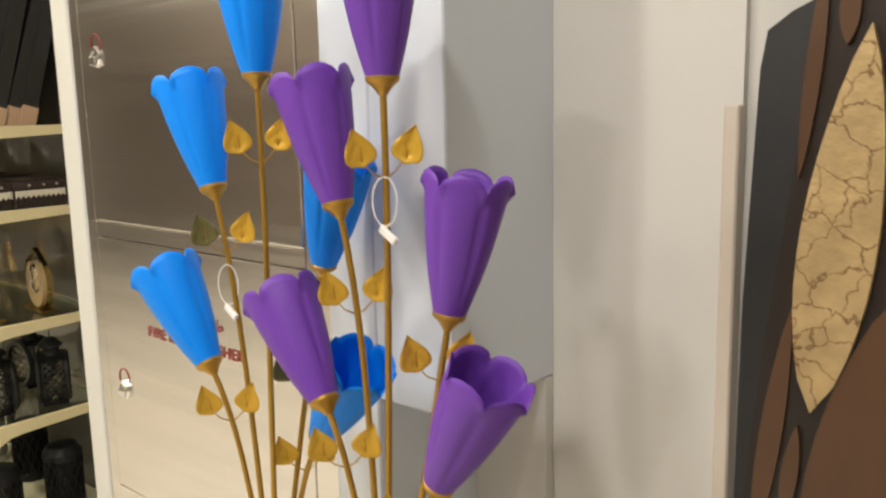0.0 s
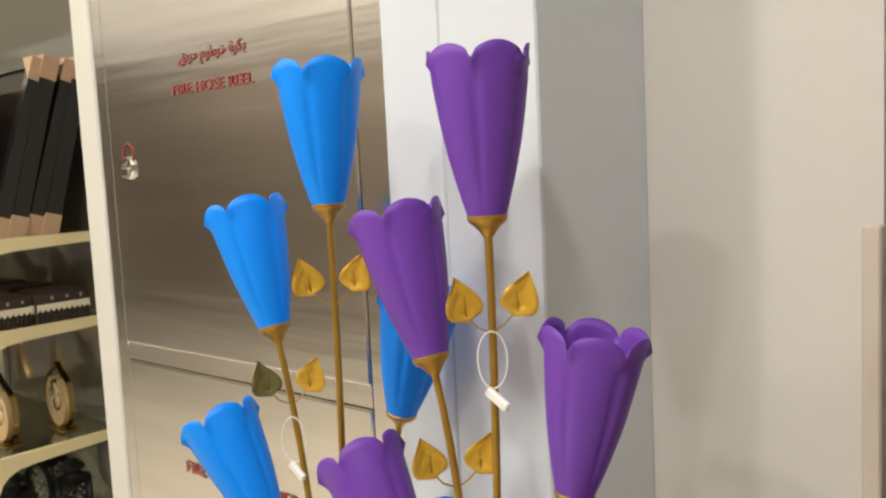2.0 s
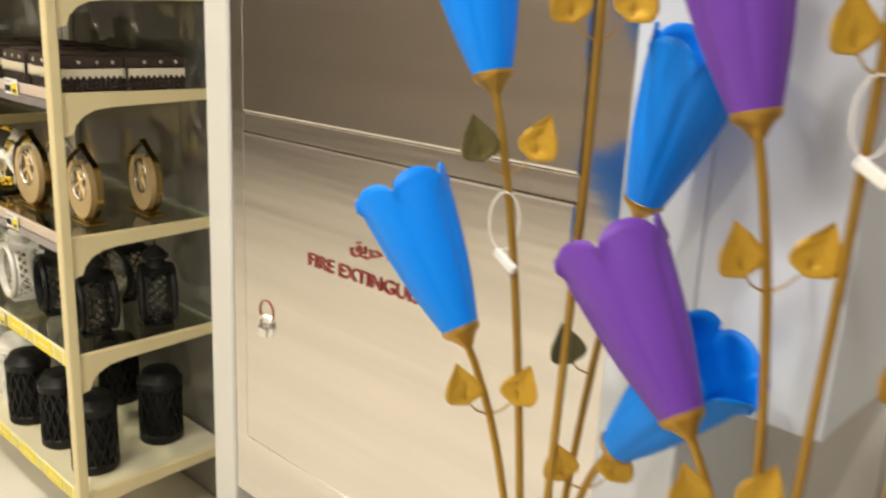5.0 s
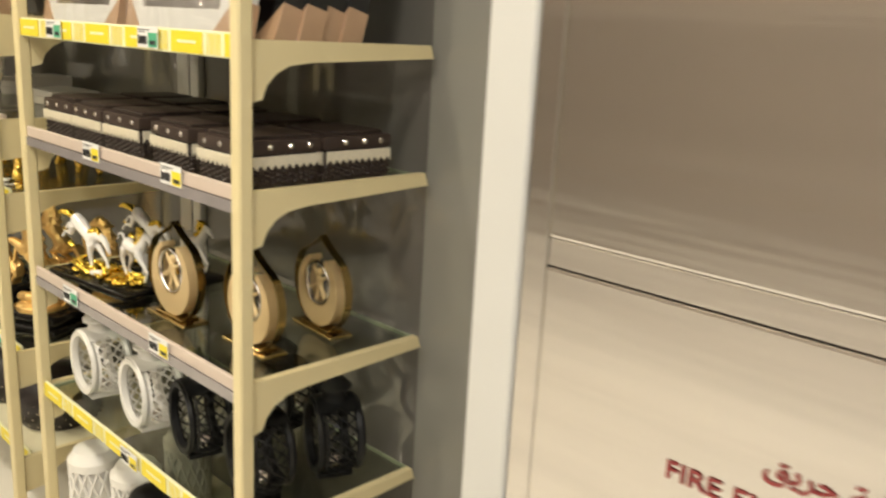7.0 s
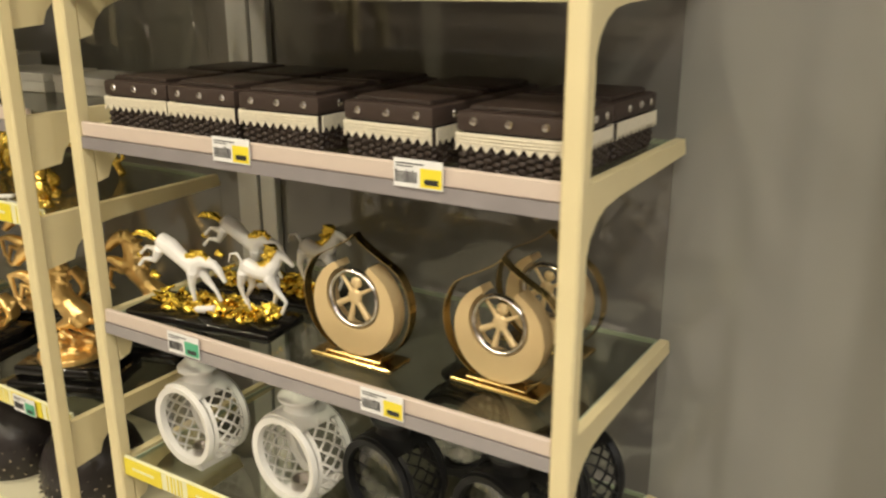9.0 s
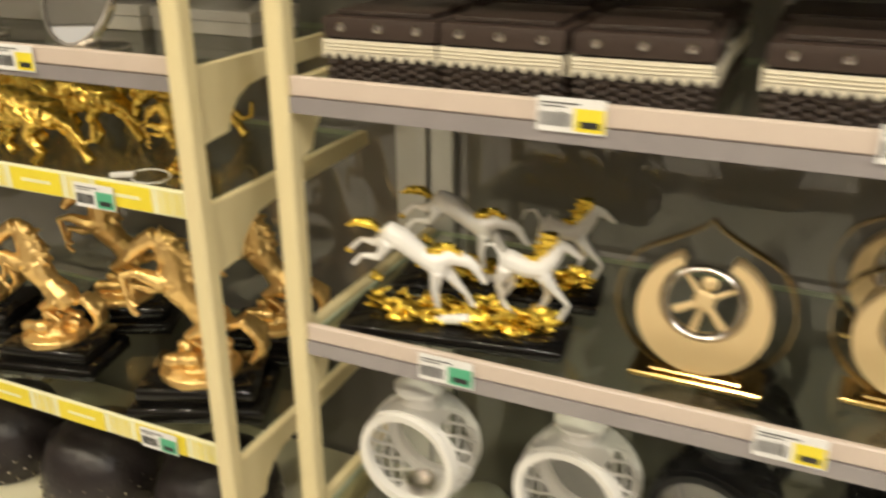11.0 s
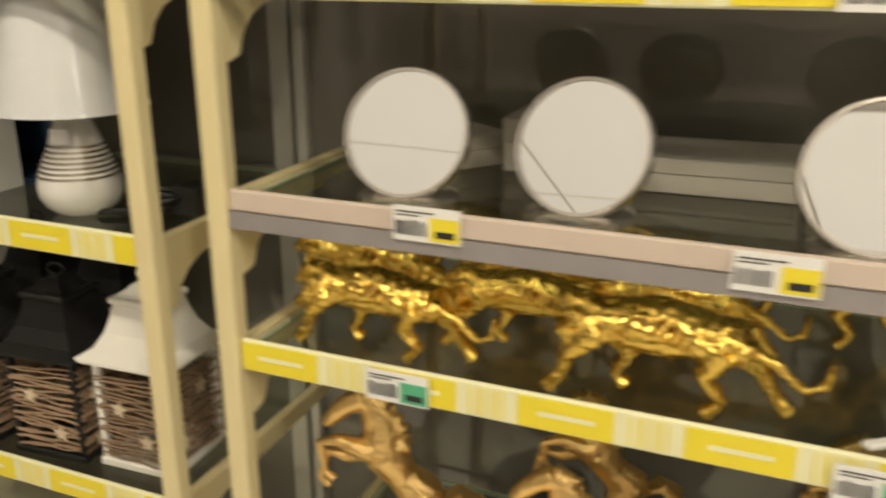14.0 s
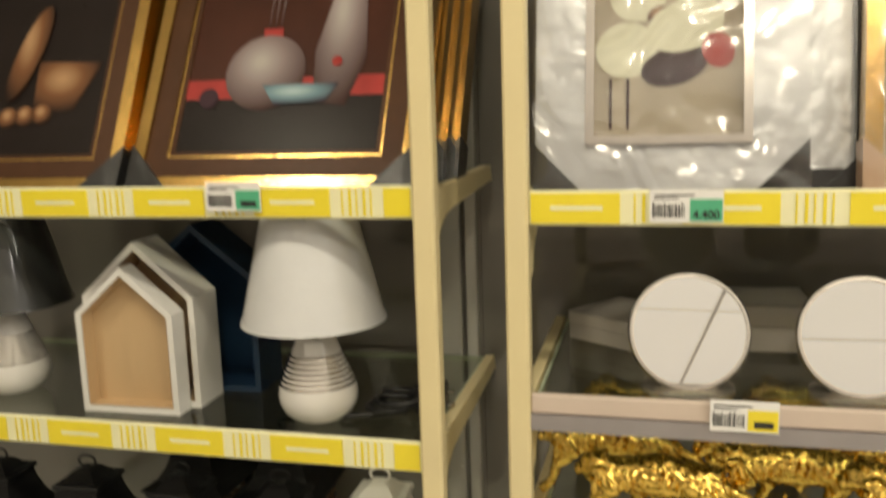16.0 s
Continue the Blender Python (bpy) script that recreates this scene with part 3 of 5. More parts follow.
def heart_leaf():
    """A heart-shaped leaf with folded veins, its foot at the origin, its tip up along z."""
    bm = bmesh.new()
    rows, cols = 10, 9
    grid = []
    for i in range(rows + 1):
        u = i / rows
        half = 0.027 * math.sin(math.pi * min(1, u ** 0.58)) ** 0.9 * (1 - 0.35 * u)
        row = []
        for j in range(cols):
            s = j / (cols - 1) * 2 - 1
            z = 0.050 * u - 0.010 * abs(s) * (1 - u) ** 2
            y = -0.008 * abs(s) + 0.0022 * math.sin(14 * (u + 0.5 * abs(s))) + 0.006 * (u - 0.5) ** 2
            row.append(bm.verts.new((half * s, y, z)))
        grid.append(row)
    for a, b in zip(grid, grid[1:]):
        for j in range(cols - 1):
            bm.faces.new((a[j], a[j + 1], b[j + 1], b[j]))
    bmesh.ops.remove_doubles(bm, verts=bm.verts, dist=0.0002)
    r = bmesh.ops.extrude_face_region(bm, geom=bm.faces[:])
    for v in [g for g in r["geom"] if isinstance(g, bmesh.types.BMVert)]:
        v.co.y += 0.0009
    return finish(bm, "leaf")


BELL, LEAF = {k: bell() for k in ("blue", "purple")}, {k: heart_leaf() for k in ("leafgold", "leafdark")}
for k in BELL:
    BELL[k].materials.append(M[k])
    BELL[k].shade_smooth()
for k in LEAF:
    LEAF[k].materials.append(M[k])
    LEAF[k].shade_smooth()
CUP = lathe([(0, -0.004), (0.009, -0.004), (0.012, 0.0), (0.021, 0.008), (0.029, 0.012), (0.0325, 0.016), (0.0325, 0.020), (0.030, 0.022), (0, 0.022)], 32)
CUP = finish(CUP, "cup")
CUP.materials.append(M["goldpaint"])
CUP.shade_smooth()
CUP.set_sharp_from_angle(angle=radians(35))


def tulip(bunch, foot, base, rim, colour, leaves, tag=False):
    """A stem from the vase to a bell; foot, base and rim are places in the world."""
    foot, base, rim = Vector(foot), Vector(base), Vector(rim)
    o = bunch.matrix_basis.translation
    axis = (rim - base).normalized()
    q = axis.to_track_quat("Z", "X").to_matrix().to_4x4()
    p0, p3 = foot, base
    p1, p2 = foot.lerp(base, 0.35) + Vector((0, 0, 0.01)), base - axis * (base - foot).length * 0.30
    pts = []
    for i in range(15):
        t = i / 14
        pts.append(((1 - t) ** 3 * p0 + 3 * t * (1 - t) ** 2 * p1 + 3 * t * t * (1 - t) * p2 + t ** 3 * p3) - o)
    stem = part("stem", tube(pts, 0.0048, 10), M["goldpaint"], bunch, "gold-painted metal stem", smooth=60)
    head = part("flower_head", BELL[colour], None, bunch, "%s plastic tulip bell with a lobed rim" % ("azure blue" if colour == "blue" else "violet purple"))
    head.matrix_basis = Matrix.Translation(base - o + axis * 0.014) @ q @ Matrix.Diagonal((0.86, 0.86, 1.02, 1))
    cup = part("cup", CUP, None, head, "gold cup")
    cup.matrix_basis = Matrix.Translation((0, 0, -0.016)) @ Matrix.Diagonal((0.84, 0.84, 1, 1))
    for dist, dx, dz, kind, spin, yaw in leaves:
        # walk down the stem
        left, i = dist, 14
        while left > 0 and i > 0:
            left -= (pts[i] - pts[i - 1]).length
            i -= 1
        at = pts[i]
        end = at + Vector((0.76 * dx + 0.008, 0.65 * dx - 0.010, dz))
        wire = tube([at, at.lerp(end, 0.5) + Vector((0, -0.003, -0.004)), end, end + Vector((0, -0.002, 0.02))], [0.0013, 0.0011, 0.0009, 0.0006], 6)
        leaf = part("leaf", LEAF[kind], None, bunch)
        leaf.matrix_basis = Matrix.Translation(end) @ pose(0, 0, 0, 0, 0, yaw) @ pose(0, 0, 0, 0, spin, 0) @ Matrix.Diagonal((0.92, 0.6, 0.92, 1))
        part("leaf_wire", wire, M["goldpaint"], bunch, smooth=60)
    if tag:
        t0 = pts[-1] - (pts[-1] - pts[-4]).normalized() * 0.115
        loop = [t0 + Vector((0.014 * math.sin(a) + 0.004, 0.010 * math.sin(a) - 0.007, -0.034 + 0.034 * math.cos(a))) for a in [k * 2 * math.pi / 16 for k in range(17)]]
        part("security_loop", tube(loop, 0.0012, 6), M["tie"], bunch, "white nylon loop")
        part("security_tag", block(-0.008, 0.026, -0.004, 0.004, -0.006, 0.006, 0.002, m=Matrix.Translation(t0 + Vector((0.004, -0.010, -0.074))) @ pose(0, 0, 0, 0, 32, 0)), M["tie"], bunch, "white plastic tag")


def vase(m, label):
    v = thing("flower_stand", m, label, "artificial flowers", "bunches of tall tulip lamps")
    prof = [(0, 0), (0.085, 0), (0.092, 0.01), (0.10, 0.10), (0.088, 0.30), (0.055, 0.50), (0.040, 0.60), (0.044, 0.66), (0.046, 0.665), (0.040, 0.66), (0.034, 0.60), (0, 0.58)]
    part("vase", lathe(prof, 40), M["goldpaint"], v, smooth=40)
    return v


def pair(dist=0.098, dark=0, both=True, s=1.0):
    k1 = "leafdark" if dark == 1 else "leafgold"
    out = [(dist, -0.030 * s, 0.026, k1, -16, 52)]
    if both:
        out.append((dist * 1.02, 0.030 * s, 0.030, "leafdark" if dark == 2 else "leafgold", 18, 30))
    return out


blue = vase((-1.138, 0.89, 0), "tall blue tulip lamps on gold stems in a vase")
F1 = (-1.138, 0.89, 0.62)
tulip(blue, F1, (-1.124, 0.90, 1.546), (-1.128, 0.90, 1.742), "blue", pair(0.095))
tulip(blue, F1, (-1.256, 0.902, 1.367), (-1.320, 0.905, 1.567), "blue", pair(0.095, 1), tag=True)
tulip(blue, F1, (-1.250, 0.870, 1.073), (-1.362, 0.858, 1.248), "blue", pair(0.075))
tulip(blue, F1, (-1.120, 1.010, 1.235), (-1.060, 1.005, 1.425), "blue", pair(0.20, 1, False))
tulip(blue, F1, (-1.098, 0.965, 0.955), (-0.948, 0.955, 1.155), "blue", pair(0.06))
violet = vase((-0.868, 0.885, 0), "tall purple tulip lamps on gold stems in a vase")
F2 = (-0.868, 0.885, 0.62)
tulip(violet, F2, (-0.854, 0.90, 1.531), (-0.857, 0.90, 1.732), "purple", pair(0.10), tag=True)
tulip(violet, F2, (-0.946, 0.898, 1.358), (-1.003, 0.90, 1.561), "purple", pair(0.10))
tulip(violet, F2, (-0.764, 0.918, 1.217), (-0.738, 0.935, 1.412), "purple", pair(0.065))
tulip(violet, F2, (-0.960, 0.870, 1.068), (-1.085, 0.888, 1.234), "purple", pair(0.065))
tulip(violet, F2, (-0.762, 0.880, 0.992), (-0.672, 0.890, 1.168), "purple", pair(0.06))

# ---- leaning art beside the corner ----
art = thing("wall_sculpture", (-0.384, 1.28, 0.0), "dark carved wood wall panel with gilded leaf shapes", "sculpture")
part("panel", prism([(-0.125, 0.0), (0.55, 0.0), (0.55, 2.15), (0.02, 2.15), (-0.028, 1.65), (-0.050, 1.43), (-0.085, 1.15), (-0.104, 0.94)], -0.01, 0.02), M["wood"], art)


def leaf_inlay(points, mat, name, y0, y1):
    """A rounded inlay between a foot and a tip with a given half width."""
    (x0, z0), (x1, z1), half, bulge = points
    d = Vector((x1 - x0, z1 - z0))
    n = Vector((-d.y, d.x)).normalized()
    left, right = [], []
    for k in range(1, 12):
        u = k / 12
        w = half * math.sin(math.pi * u ** bulge) ** 0.75
        c = Vector((x0, z0)) + d * u
        left.append(tuple(c + n * w)), right.append(tuple(c - n * w))
    return part(name, prism([(x0, z0)] + right + [(x1, z1)] + left[::-1], y0, y1), mat, art)


leaf_inlay([(-0.012, 1.075), (0.040, 1.60), 0.050, 0.85], M["crackle"], "gilded_leaf", -0.022, -0.009)
leaf_inlay([(0.0, 0.55), (0.10, 1.27), 0.075, 1.25], M["woodlight"], "brown_leaf", -0.018, -0.009)
leaf_inlay([(0.010, 1.575), (0.012, 1.665), 0.013, 1.0], M["woodlight"], "small_leaf", -0.018, -0.009)
leaf_inlay([(-0.045, 0.90), (-0.030, 1.05), 0.012, 1.0], M["woodlight"], "small_leaf", -0.018, -0.009)
leaf_inlay([(-0.088, 0.85), (-0.045, 1.22), 0.016, 0.9], M["woodlight"], "edge_leaf", -0.016, -0.009)
leaf_inlay([(-0.044, 1.40), (-0.018, 1.70), 0.011, 1.0], M["woodlight"], "edge_leaf", -0.016, -0.009)
leaf_inlay([(0.13, 0.9), (0.22, 1.75), 0.08, 0.9], M["crackle"], "gilded_leaf", -0.022, -0.009)
# the shadow beside the sculpture, built as a dark flat slab
slab = thing("dark_board", (-0.45, 1.35, 0), "charcoal rounded slab built as the shadow beside the sculpture", "board")
part("board", prism([(-0.088, 0), (0.5, 0), (0.5, 1.66), (0.02, 1.648), (-0.02, 1.630), (-0.055, 1.605), (-0.064, 1.55), (-0.078, 1.2)], -0.012, 0.012), M["art_shade"], slab)
strip = thing("wooden_board", (-0.566, 1.38, 0), "narrow pale wooden board against the wall", "board")
part("board", block(-0.014, 0.011, -0.012, 0.018, 0, 1.50, 0.003), M["pink"], strip)
structure("wall_pier", block(-0.9045, -0.556, 1.385, 1.3995, 0, 3.0), M["wall"], "cream white wall face in the corner", "wall")

# ---- price tickets ----


def ticket(x, z, kind, w=0.073, price=""):
    t = thing("price_ticket", (x, FRONT - 0.0105, z), "white shelf price ticket with a %s price field" % ("green" if kind == "g" else "yellow"), "price ticket", "shelf price tickets")
    h = 0.036
    part("card", block(0, w, -0.0008, 0.0008, -h, 0), M["paper"], t)
    part("price_field", block(w * 0.55, w - 0.001, -0.0014, -0.0009, -h + 0.002, -0.010), M["green" if kind == "g" else "yellow"], t)
    rng = random.Random(int(abs(x) * 1000))
    px = 0.003
    while px < w * 0.48:
        bw = rng.choice((0.0007, 0.0012, 0.0018))
        part("barcode_bar", block(px, px + bw, -0.0014, -0.0009, -h + 0.006, -0.016 + rng.choice((0, 0, 0.002))), M["black"], t)
        px += bw + rng.choice((0.0008, 0.0014))
    part("text_bar", block(0.004, w * 0.62, -0.0014, -0.0009, -0.0065, -0.005), M["black"], t)
    part("text_bar", block(0.004, w * 0.40, -0.0014, -0.0009, -0.010, -0.0088), M["black"], t)
    if price:
        writing(price, 0.0125, M["black"], pose(w * 0.59, -0.0016, -h + 0.005) @ FACE, t, "price", bold=0.0003)
    else:
        part("price_bar", block(w * 0.64, w * 0.92, -0.0019, -0.0015, -h + 0.006, -h + 0.013), M["black"], t)
    return t


for x, z, k in [(-3.252, 1.484, "g"), (-2.848, 1.484, "g"), (-3.101, 1.253, "y"), (-2.779, 1.255, "y"), (-3.243, 0.918, "g"), (-2.844, 0.921, "y"),
                (-2.99, 0.629, "y"), (-3.836, 1.493, "g"), (-4.218, 1.263, "y"), (-3.891, 1.257, "y"), (-4.253, 1.076, "g"), (-3.785, 1.070, "g"),
                (-3.736, 0.673, "g"), (-4.820, 1.510, "g"), (-5.06, 0.824, "y")]:
    ticket(x, z, k)
ticket(-4.286, 1.498, "g", 0.077, "4.400")

# ---- woven baskets with lace ----


def basket():
    w, d, h = 0.138, 0.148, 0.079
    b = thing("storage_basket", (0, 0, 0), "dark brown woven basket box with cream lace band", "basket", "lidded lace baskets")
    part("body", block(-w / 2, w / 2, 0, d, 0, h * 0.70, 0.004), M["wicker"], b)
    bm = bmesh.new()
    for zr in (0.008, 0.017, 0.026):
        for side in range(4):
            n = 12
            for k in range(n):
                c = -w / 2 + (k + 0.5) * w / n
                if side == 0:
                    p, r = (c, -0.0005, zr + 0.004 * (k % 2)), (w / n * 0.6, 0.004, 0.0045)
                elif side == 1:
                    p, r = (c, d + 0.0005, zr + 0.004 * (k % 2)), (w / n * 0.6, 0.004, 0.0045)
                elif side == 2:
                    p, r = (-w / 2 - 0.0005, c + w / 2, zr + 0.004 * (k % 2)), (0.004, w / n * 0.6, 0.0045)
                else:
                    p, r = (w / 2 + 0.0005, c + w / 2, zr + 0.004 * (k % 2)), (0.004, w / n * 0.6, 0.0045)
                ball(bm, p, r, u=6, v=4)
    part("weave", bm, M["wicker"], b, smooth=60)
    lo, hi = h * 0.44, h * 0.69
    n = 10
    zig = [(-w / 2 - 0.003, hi), (w / 2 + 0.003, hi)] + [(w / 2 + 0.003 - (w + 0.006) * (k / (2 * n)), lo + (0.006 if k % 2 else -0.003)) for k in range(2 * n + 1)]
    part("lace", prism(zig, -0.0065, -0.0045), M["lace"], b, "cream cotton lace")
    part("lace", prism(zig, -0.001, 0.001, m=Matrix.Translation((w / 2 + 0.0055, d / 2, 0)) @ pose(0, 0, 0, 0, 0, 90)), M["lace"], b, "cream cotton lace")
    part("lace", prism(zig, -0.001, 0.001, m=Matrix.Translation((-w / 2 - 0.0055, d / 2, 0)) @ pose(0, 0, 0, 0, 0, 90)), M["lace"], b, "cream cotton lace")
    for k in range(3):
        part("lace_cord", tube([(-w / 2 - 0.002, -0.0068, hi - 0.003 - 0.004 * k), (0.01, -0.0072, hi - 0.0036 - 0.004 * k), (w / 2 + 0.002, -0.0068, hi - 0.003 - 0.004 * k)], 0.0012, 5), M["lace"], b)
    lid = part("lid", block(-w / 2 - 0.004, w / 2 + 0.004, -0.005, d + 0.003, h * 0.70, h * 1.02, 0.006, seg=2), M["brownfabric"], b, smooth=40)
    part("lid_pad", block(-w / 2 + 0.008, w / 2 - 0.008, 0.008, d - 0.01, h * 1.02 - 0.001, h * 1.02 + 0.007, 0.006, seg=2), M["wicker"], lid, smooth=40)
    for k in range(3):
        part("button", lathe([(0, 0.0035), (0.004, 0.003), (0.0056, 0.001), (0.0056, 0)], 10, m=pose((k - 1) * 0.048, -0.005, h * 0.87, 90)), M["silver"], lid)
    for k in (-0.03, 0.012, 0.05):
        part("button", lathe([(0, 0.0035), (0.004, 0.003), (0.0056, 0.001), (0.0056, 0)], 10, m=pose(w / 2 + 0.004, d / 2 + k, h * 0.87, 0, 90)), M["silver"], lid)
    return b


b0 = basket()
first = True
for x, y, rz in [(-3.305, 0.968, 1), (-3.157, 0.968, -1), (-3.004, 0.969, 2), (-2.815, 0.970, -2), (-2.634, 0.966, 1),
                 (-3.32, 1.130, 0), (-3.17, 1.128, 1), (-3.01, 1.130, -1), (-2.82, 1.128, 1), (-2.636, 1.126, -1)]:
    m = pose(x, y, 1.2345, 0, 0, rz)
    if first:
        b0.matrix_basis, first = m, False
    else:
        copy_thing(b0, m)

# ---- running horse pairs ----


def quadruped(bm, o, s, kind, mirror=1):
    """Trunk, neck, head and legs of an animal that runs towards +x; s: its size."""
    def P(x, z, y=0.0):
        return Vector((o[0] + mirror * s * x, o[1] + s * y, o[2] + s * z))
    if kind == "buck":
        tube([P(-0.70, 0.83), P(-0.62, 0.86), P(-0.50, 0.80), P(-0.30, 0.66), P(-0.14, 0.58), P(-0.06, 0.56)], [s * r for r in (0.05, 0.105, 0.115, 0.095, 0.115, 0.07)], 10, bm)
        tube([P(-0.16, 0.62), P(0.0, 0.68), P(0.14, 0.65)], [s * r for r in (0.105, 0.078, 0.058)], 9, bm)
        tube([P(0.12, 0.67), P(0.21, 0.60), P(0.31, 0.45)], [s * r for r in (0.060, 0.052, 0.026)], 8, bm)
        tube([P(0.10, 0.70), P(0.09, 0.77)], [s * 0.024, s * 0.006], 6, bm)
        for y, pts in ((0.05, [(-0.64, 0.80), (-0.80, 0.72), (-0.92, 0.74), (-1.04, 0.63)]), (-0.05, [(-0.62, 0.78), (-0.72, 0.62), (-0.88, 0.62), (-0.98, 0.52)]),
                       (-0.05, [(-0.14, 0.54), (-0.17, 0.36), (-0.14, 0.20), (-0.14, 0.04)]), (0.05, [(-0.10, 0.54), (0.02, 0.40), (0.12, 0.30), (0.18, 0.18)])):
            tube([P(x, z, y) for x, z in pts], [s * r for r in (0.080, 0.046, 0.026, 0.030)], 7, bm)
    elif kind == "canter":
        tube([P(-0.20, 0.58), P(-0.12, 0.60), P(0.06, 0.54), P(0.22, 0.55), P(0.28, 0.54)], [s * r for r in (0.06, 0.112, 0.095, 0.108, 0.07)], 10, bm)
        tube([P(0.22, 0.58), P(0.32, 0.70), P(0.36, 0.80)], [s * r for r in (0.10, 0.072, 0.054)], 9, bm)
        tube([P(0.34, 0.80), P(0.44, 0.77), P(0.56, 0.68)], [s * r for r in (0.056, 0.048, 0.025)], 8, bm)
        tube([P(0.33, 0.82), P(0.31, 0.89)], [s * 0.024, s * 0.006], 6, bm)
        tube([P(-0.18, 0.62), P(-0.26, 0.74), P(-0.36, 0.72), P(-0.40, 0.60)], [s * r for r in (0.022, 0.026, 0.022, 0.010)], 6, bm)
        for y, pts in ((-0.05, [(-0.14, 0.54), (-0.20, 0.36), (-0.16, 0.22), (-0.06, 0.06)]), (0.05, [(-0.12, 0.54), (-0.10, 0.34), (-0.20, 0.18), (-0.14, 0.04)]),
                       (-0.05, [(0.22, 0.50), (0.34, 0.36), (0.46, 0.24), (0.38, 0.08)]), (0.05, [(0.22, 0.48), (0.26, 0.28), (0.20, 0.14), (0.10, 0.12)])):
            tube([P(x, z, y) for x, z in pts], [s * r for r in (0.080, 0.044, 0.026, 0.030)], 7, bm)
    elif kind == "rear":
        tube([P(-0.24, 0.32), P(-0.16, 0.42), P(-0.02, 0.58), P(0.10, 0.76), P(0.15, 0.86)], [s * r for r in (0.11, 0.165, 0.120, 0.155, 0.10)], 10, bm)
        tube([P(0.12, 0.80), P(0.13, 1.00), P(0.20, 1.16), P(0.27, 1.20)], [s * r for r in (0.150, 0.115, 0.082, 0.070)], 9, bm)
        tube([P(0.22, 1.21), P(0.36, 1.14), P(0.50, 0.99)], [s * r for r in (0.092, 0.078, 0.045)], 9, bm)
        for y in (-0.03, 0.03):
            tube([P(0.20, 1.22, y), P(0.19, 1.31, y)], [s * 0.026, s * 0.006], 6, bm)
        for y, pts in ((0.07, [(0.16, 0.80), (0.40, 0.90), (0.53, 0.88), (0.50, 0.64), (0.44, 0.58)]), (-0.07, [(0.16, 0.76), (0.36, 0.68), (0.50, 0.72), (0.56, 0.50), (0.50, 0.42)])):
            tube([P(x, z, y) for x, z in pts], [s * r for r in (0.095, 0.055, 0.036, 0.026, 0.034)], 7, bm)
        for y, pts in ((0.08, [(-0.16, 0.40), (0.04, 0.30), (-0.12, 0.15), (-0.03, 0.0)]), (-0.08, [(-0.18, 0.38), (-0.04, 0.24), (-0.26, 0.14), (-0.18, 0.0)])):
            tube([P(x, z, y) for x, z in pts], [s * r for r in (0.110, 0.058, 0.034, 0.044)], 7, bm)
    else:
        tube([P(-0.56, 0.34), P(-0.40, 0.40), P(-0.05, 0.36), P(0.28, 0.41), P(0.42, 0.42)], [s * r for r in (0.07, 0.120, 0.098, 0.125, 0.095)], 10, bm)
        tube([P(0.38, 0.43), P(0.54, 0.46)], [s * 0.105, s * 0.090], 8, bm)
        ball(bm, P(0.58, 0.45), (s * 0.095, s * 0.088, s * 0.082))
        ball(bm, P(0.665, 0.42), (s * 0.050, s * 0.052, s * 0.040))
        for y in (-0.062, 0.062):
            ball(bm, P(0.54, 0.535, y), s * 0.027, u=6, v=4)
        for y, pts in ((0.08, [(0.36, 0.38), (0.52, 0.25), (0.56, 0.12), (0.66, 0.03)]), (-0.08, [(0.30, 0.38), (0.16, 0.22), (0.26, 0.09), (0.18, 0.03)]),
                       (0.08, [(-0.42, 0.38), (-0.30, 0.23), (-0.42, 0.11), (-0.32, 0.03)]), (-0.08, [(-0.44, 0.36), (-0.62, 0.24), (-0.72, 0.11), (-0.80, 0.03)])):
            tube([P(x, z, y) for x, z in pts], [s * r for r in (0.095, 0.062, 0.042, 0.050)], 7, bm)
        tube([P(-0.54, 0.36), P(-0.72, 0.30), P(-0.86, 0.20), P(-0.98, 0.24), P(-1.00, 0.36)], [s * r for r in (0.036, 0.030, 0.027, 0.027, 0.026)], 7, bm)


def lumps(bm, rng, n, x0, x1, y0, y1, z0, z1, r0, r1):
    for k in range(n):
        r = rng.uniform(r0, r1)
        ball(bm, (rng.uniform(x0, x1), rng.uniform(y0, y1), rng.uniform(z0, z1)), (r * 1.5, r, r * rng.uniform(0.5, 1.1)), u=7, v=5)


def leaves_of_gold(bm, rng, n, x0, x1, half, z0):
    """Pointed, crumpled leaves heaped over a long oval."""
    for k in range(n):
        u = rng.uniform(-1, 1)
        x, y = (x0 + x1) / 2 + u * (x1 - x0) / 2, rng.uniform(-1, 1) * half * math.sqrt(max(0.1, 1 - u * u))
        a, up, long = rng.uniform(-0.6, 0.6) + (math.pi if rng.random() < 0.5 else 0), rng.uniform(0.1, 0.8), rng.uniform(0.016, 0.032)
        p = Vector((x, y, z0 + rng.uniform(0, 0.016)))
        d = Vector((math.cos(a) * math.cos(up), math.sin(a) * math.cos(up), math.sin(up))) * long
        tube([p - d * 0.3, p + d * 0.2, p + d * 0.7], [0.0026, rng.uniform(0.0048, 0.0075), 0.0014], 5, bm)


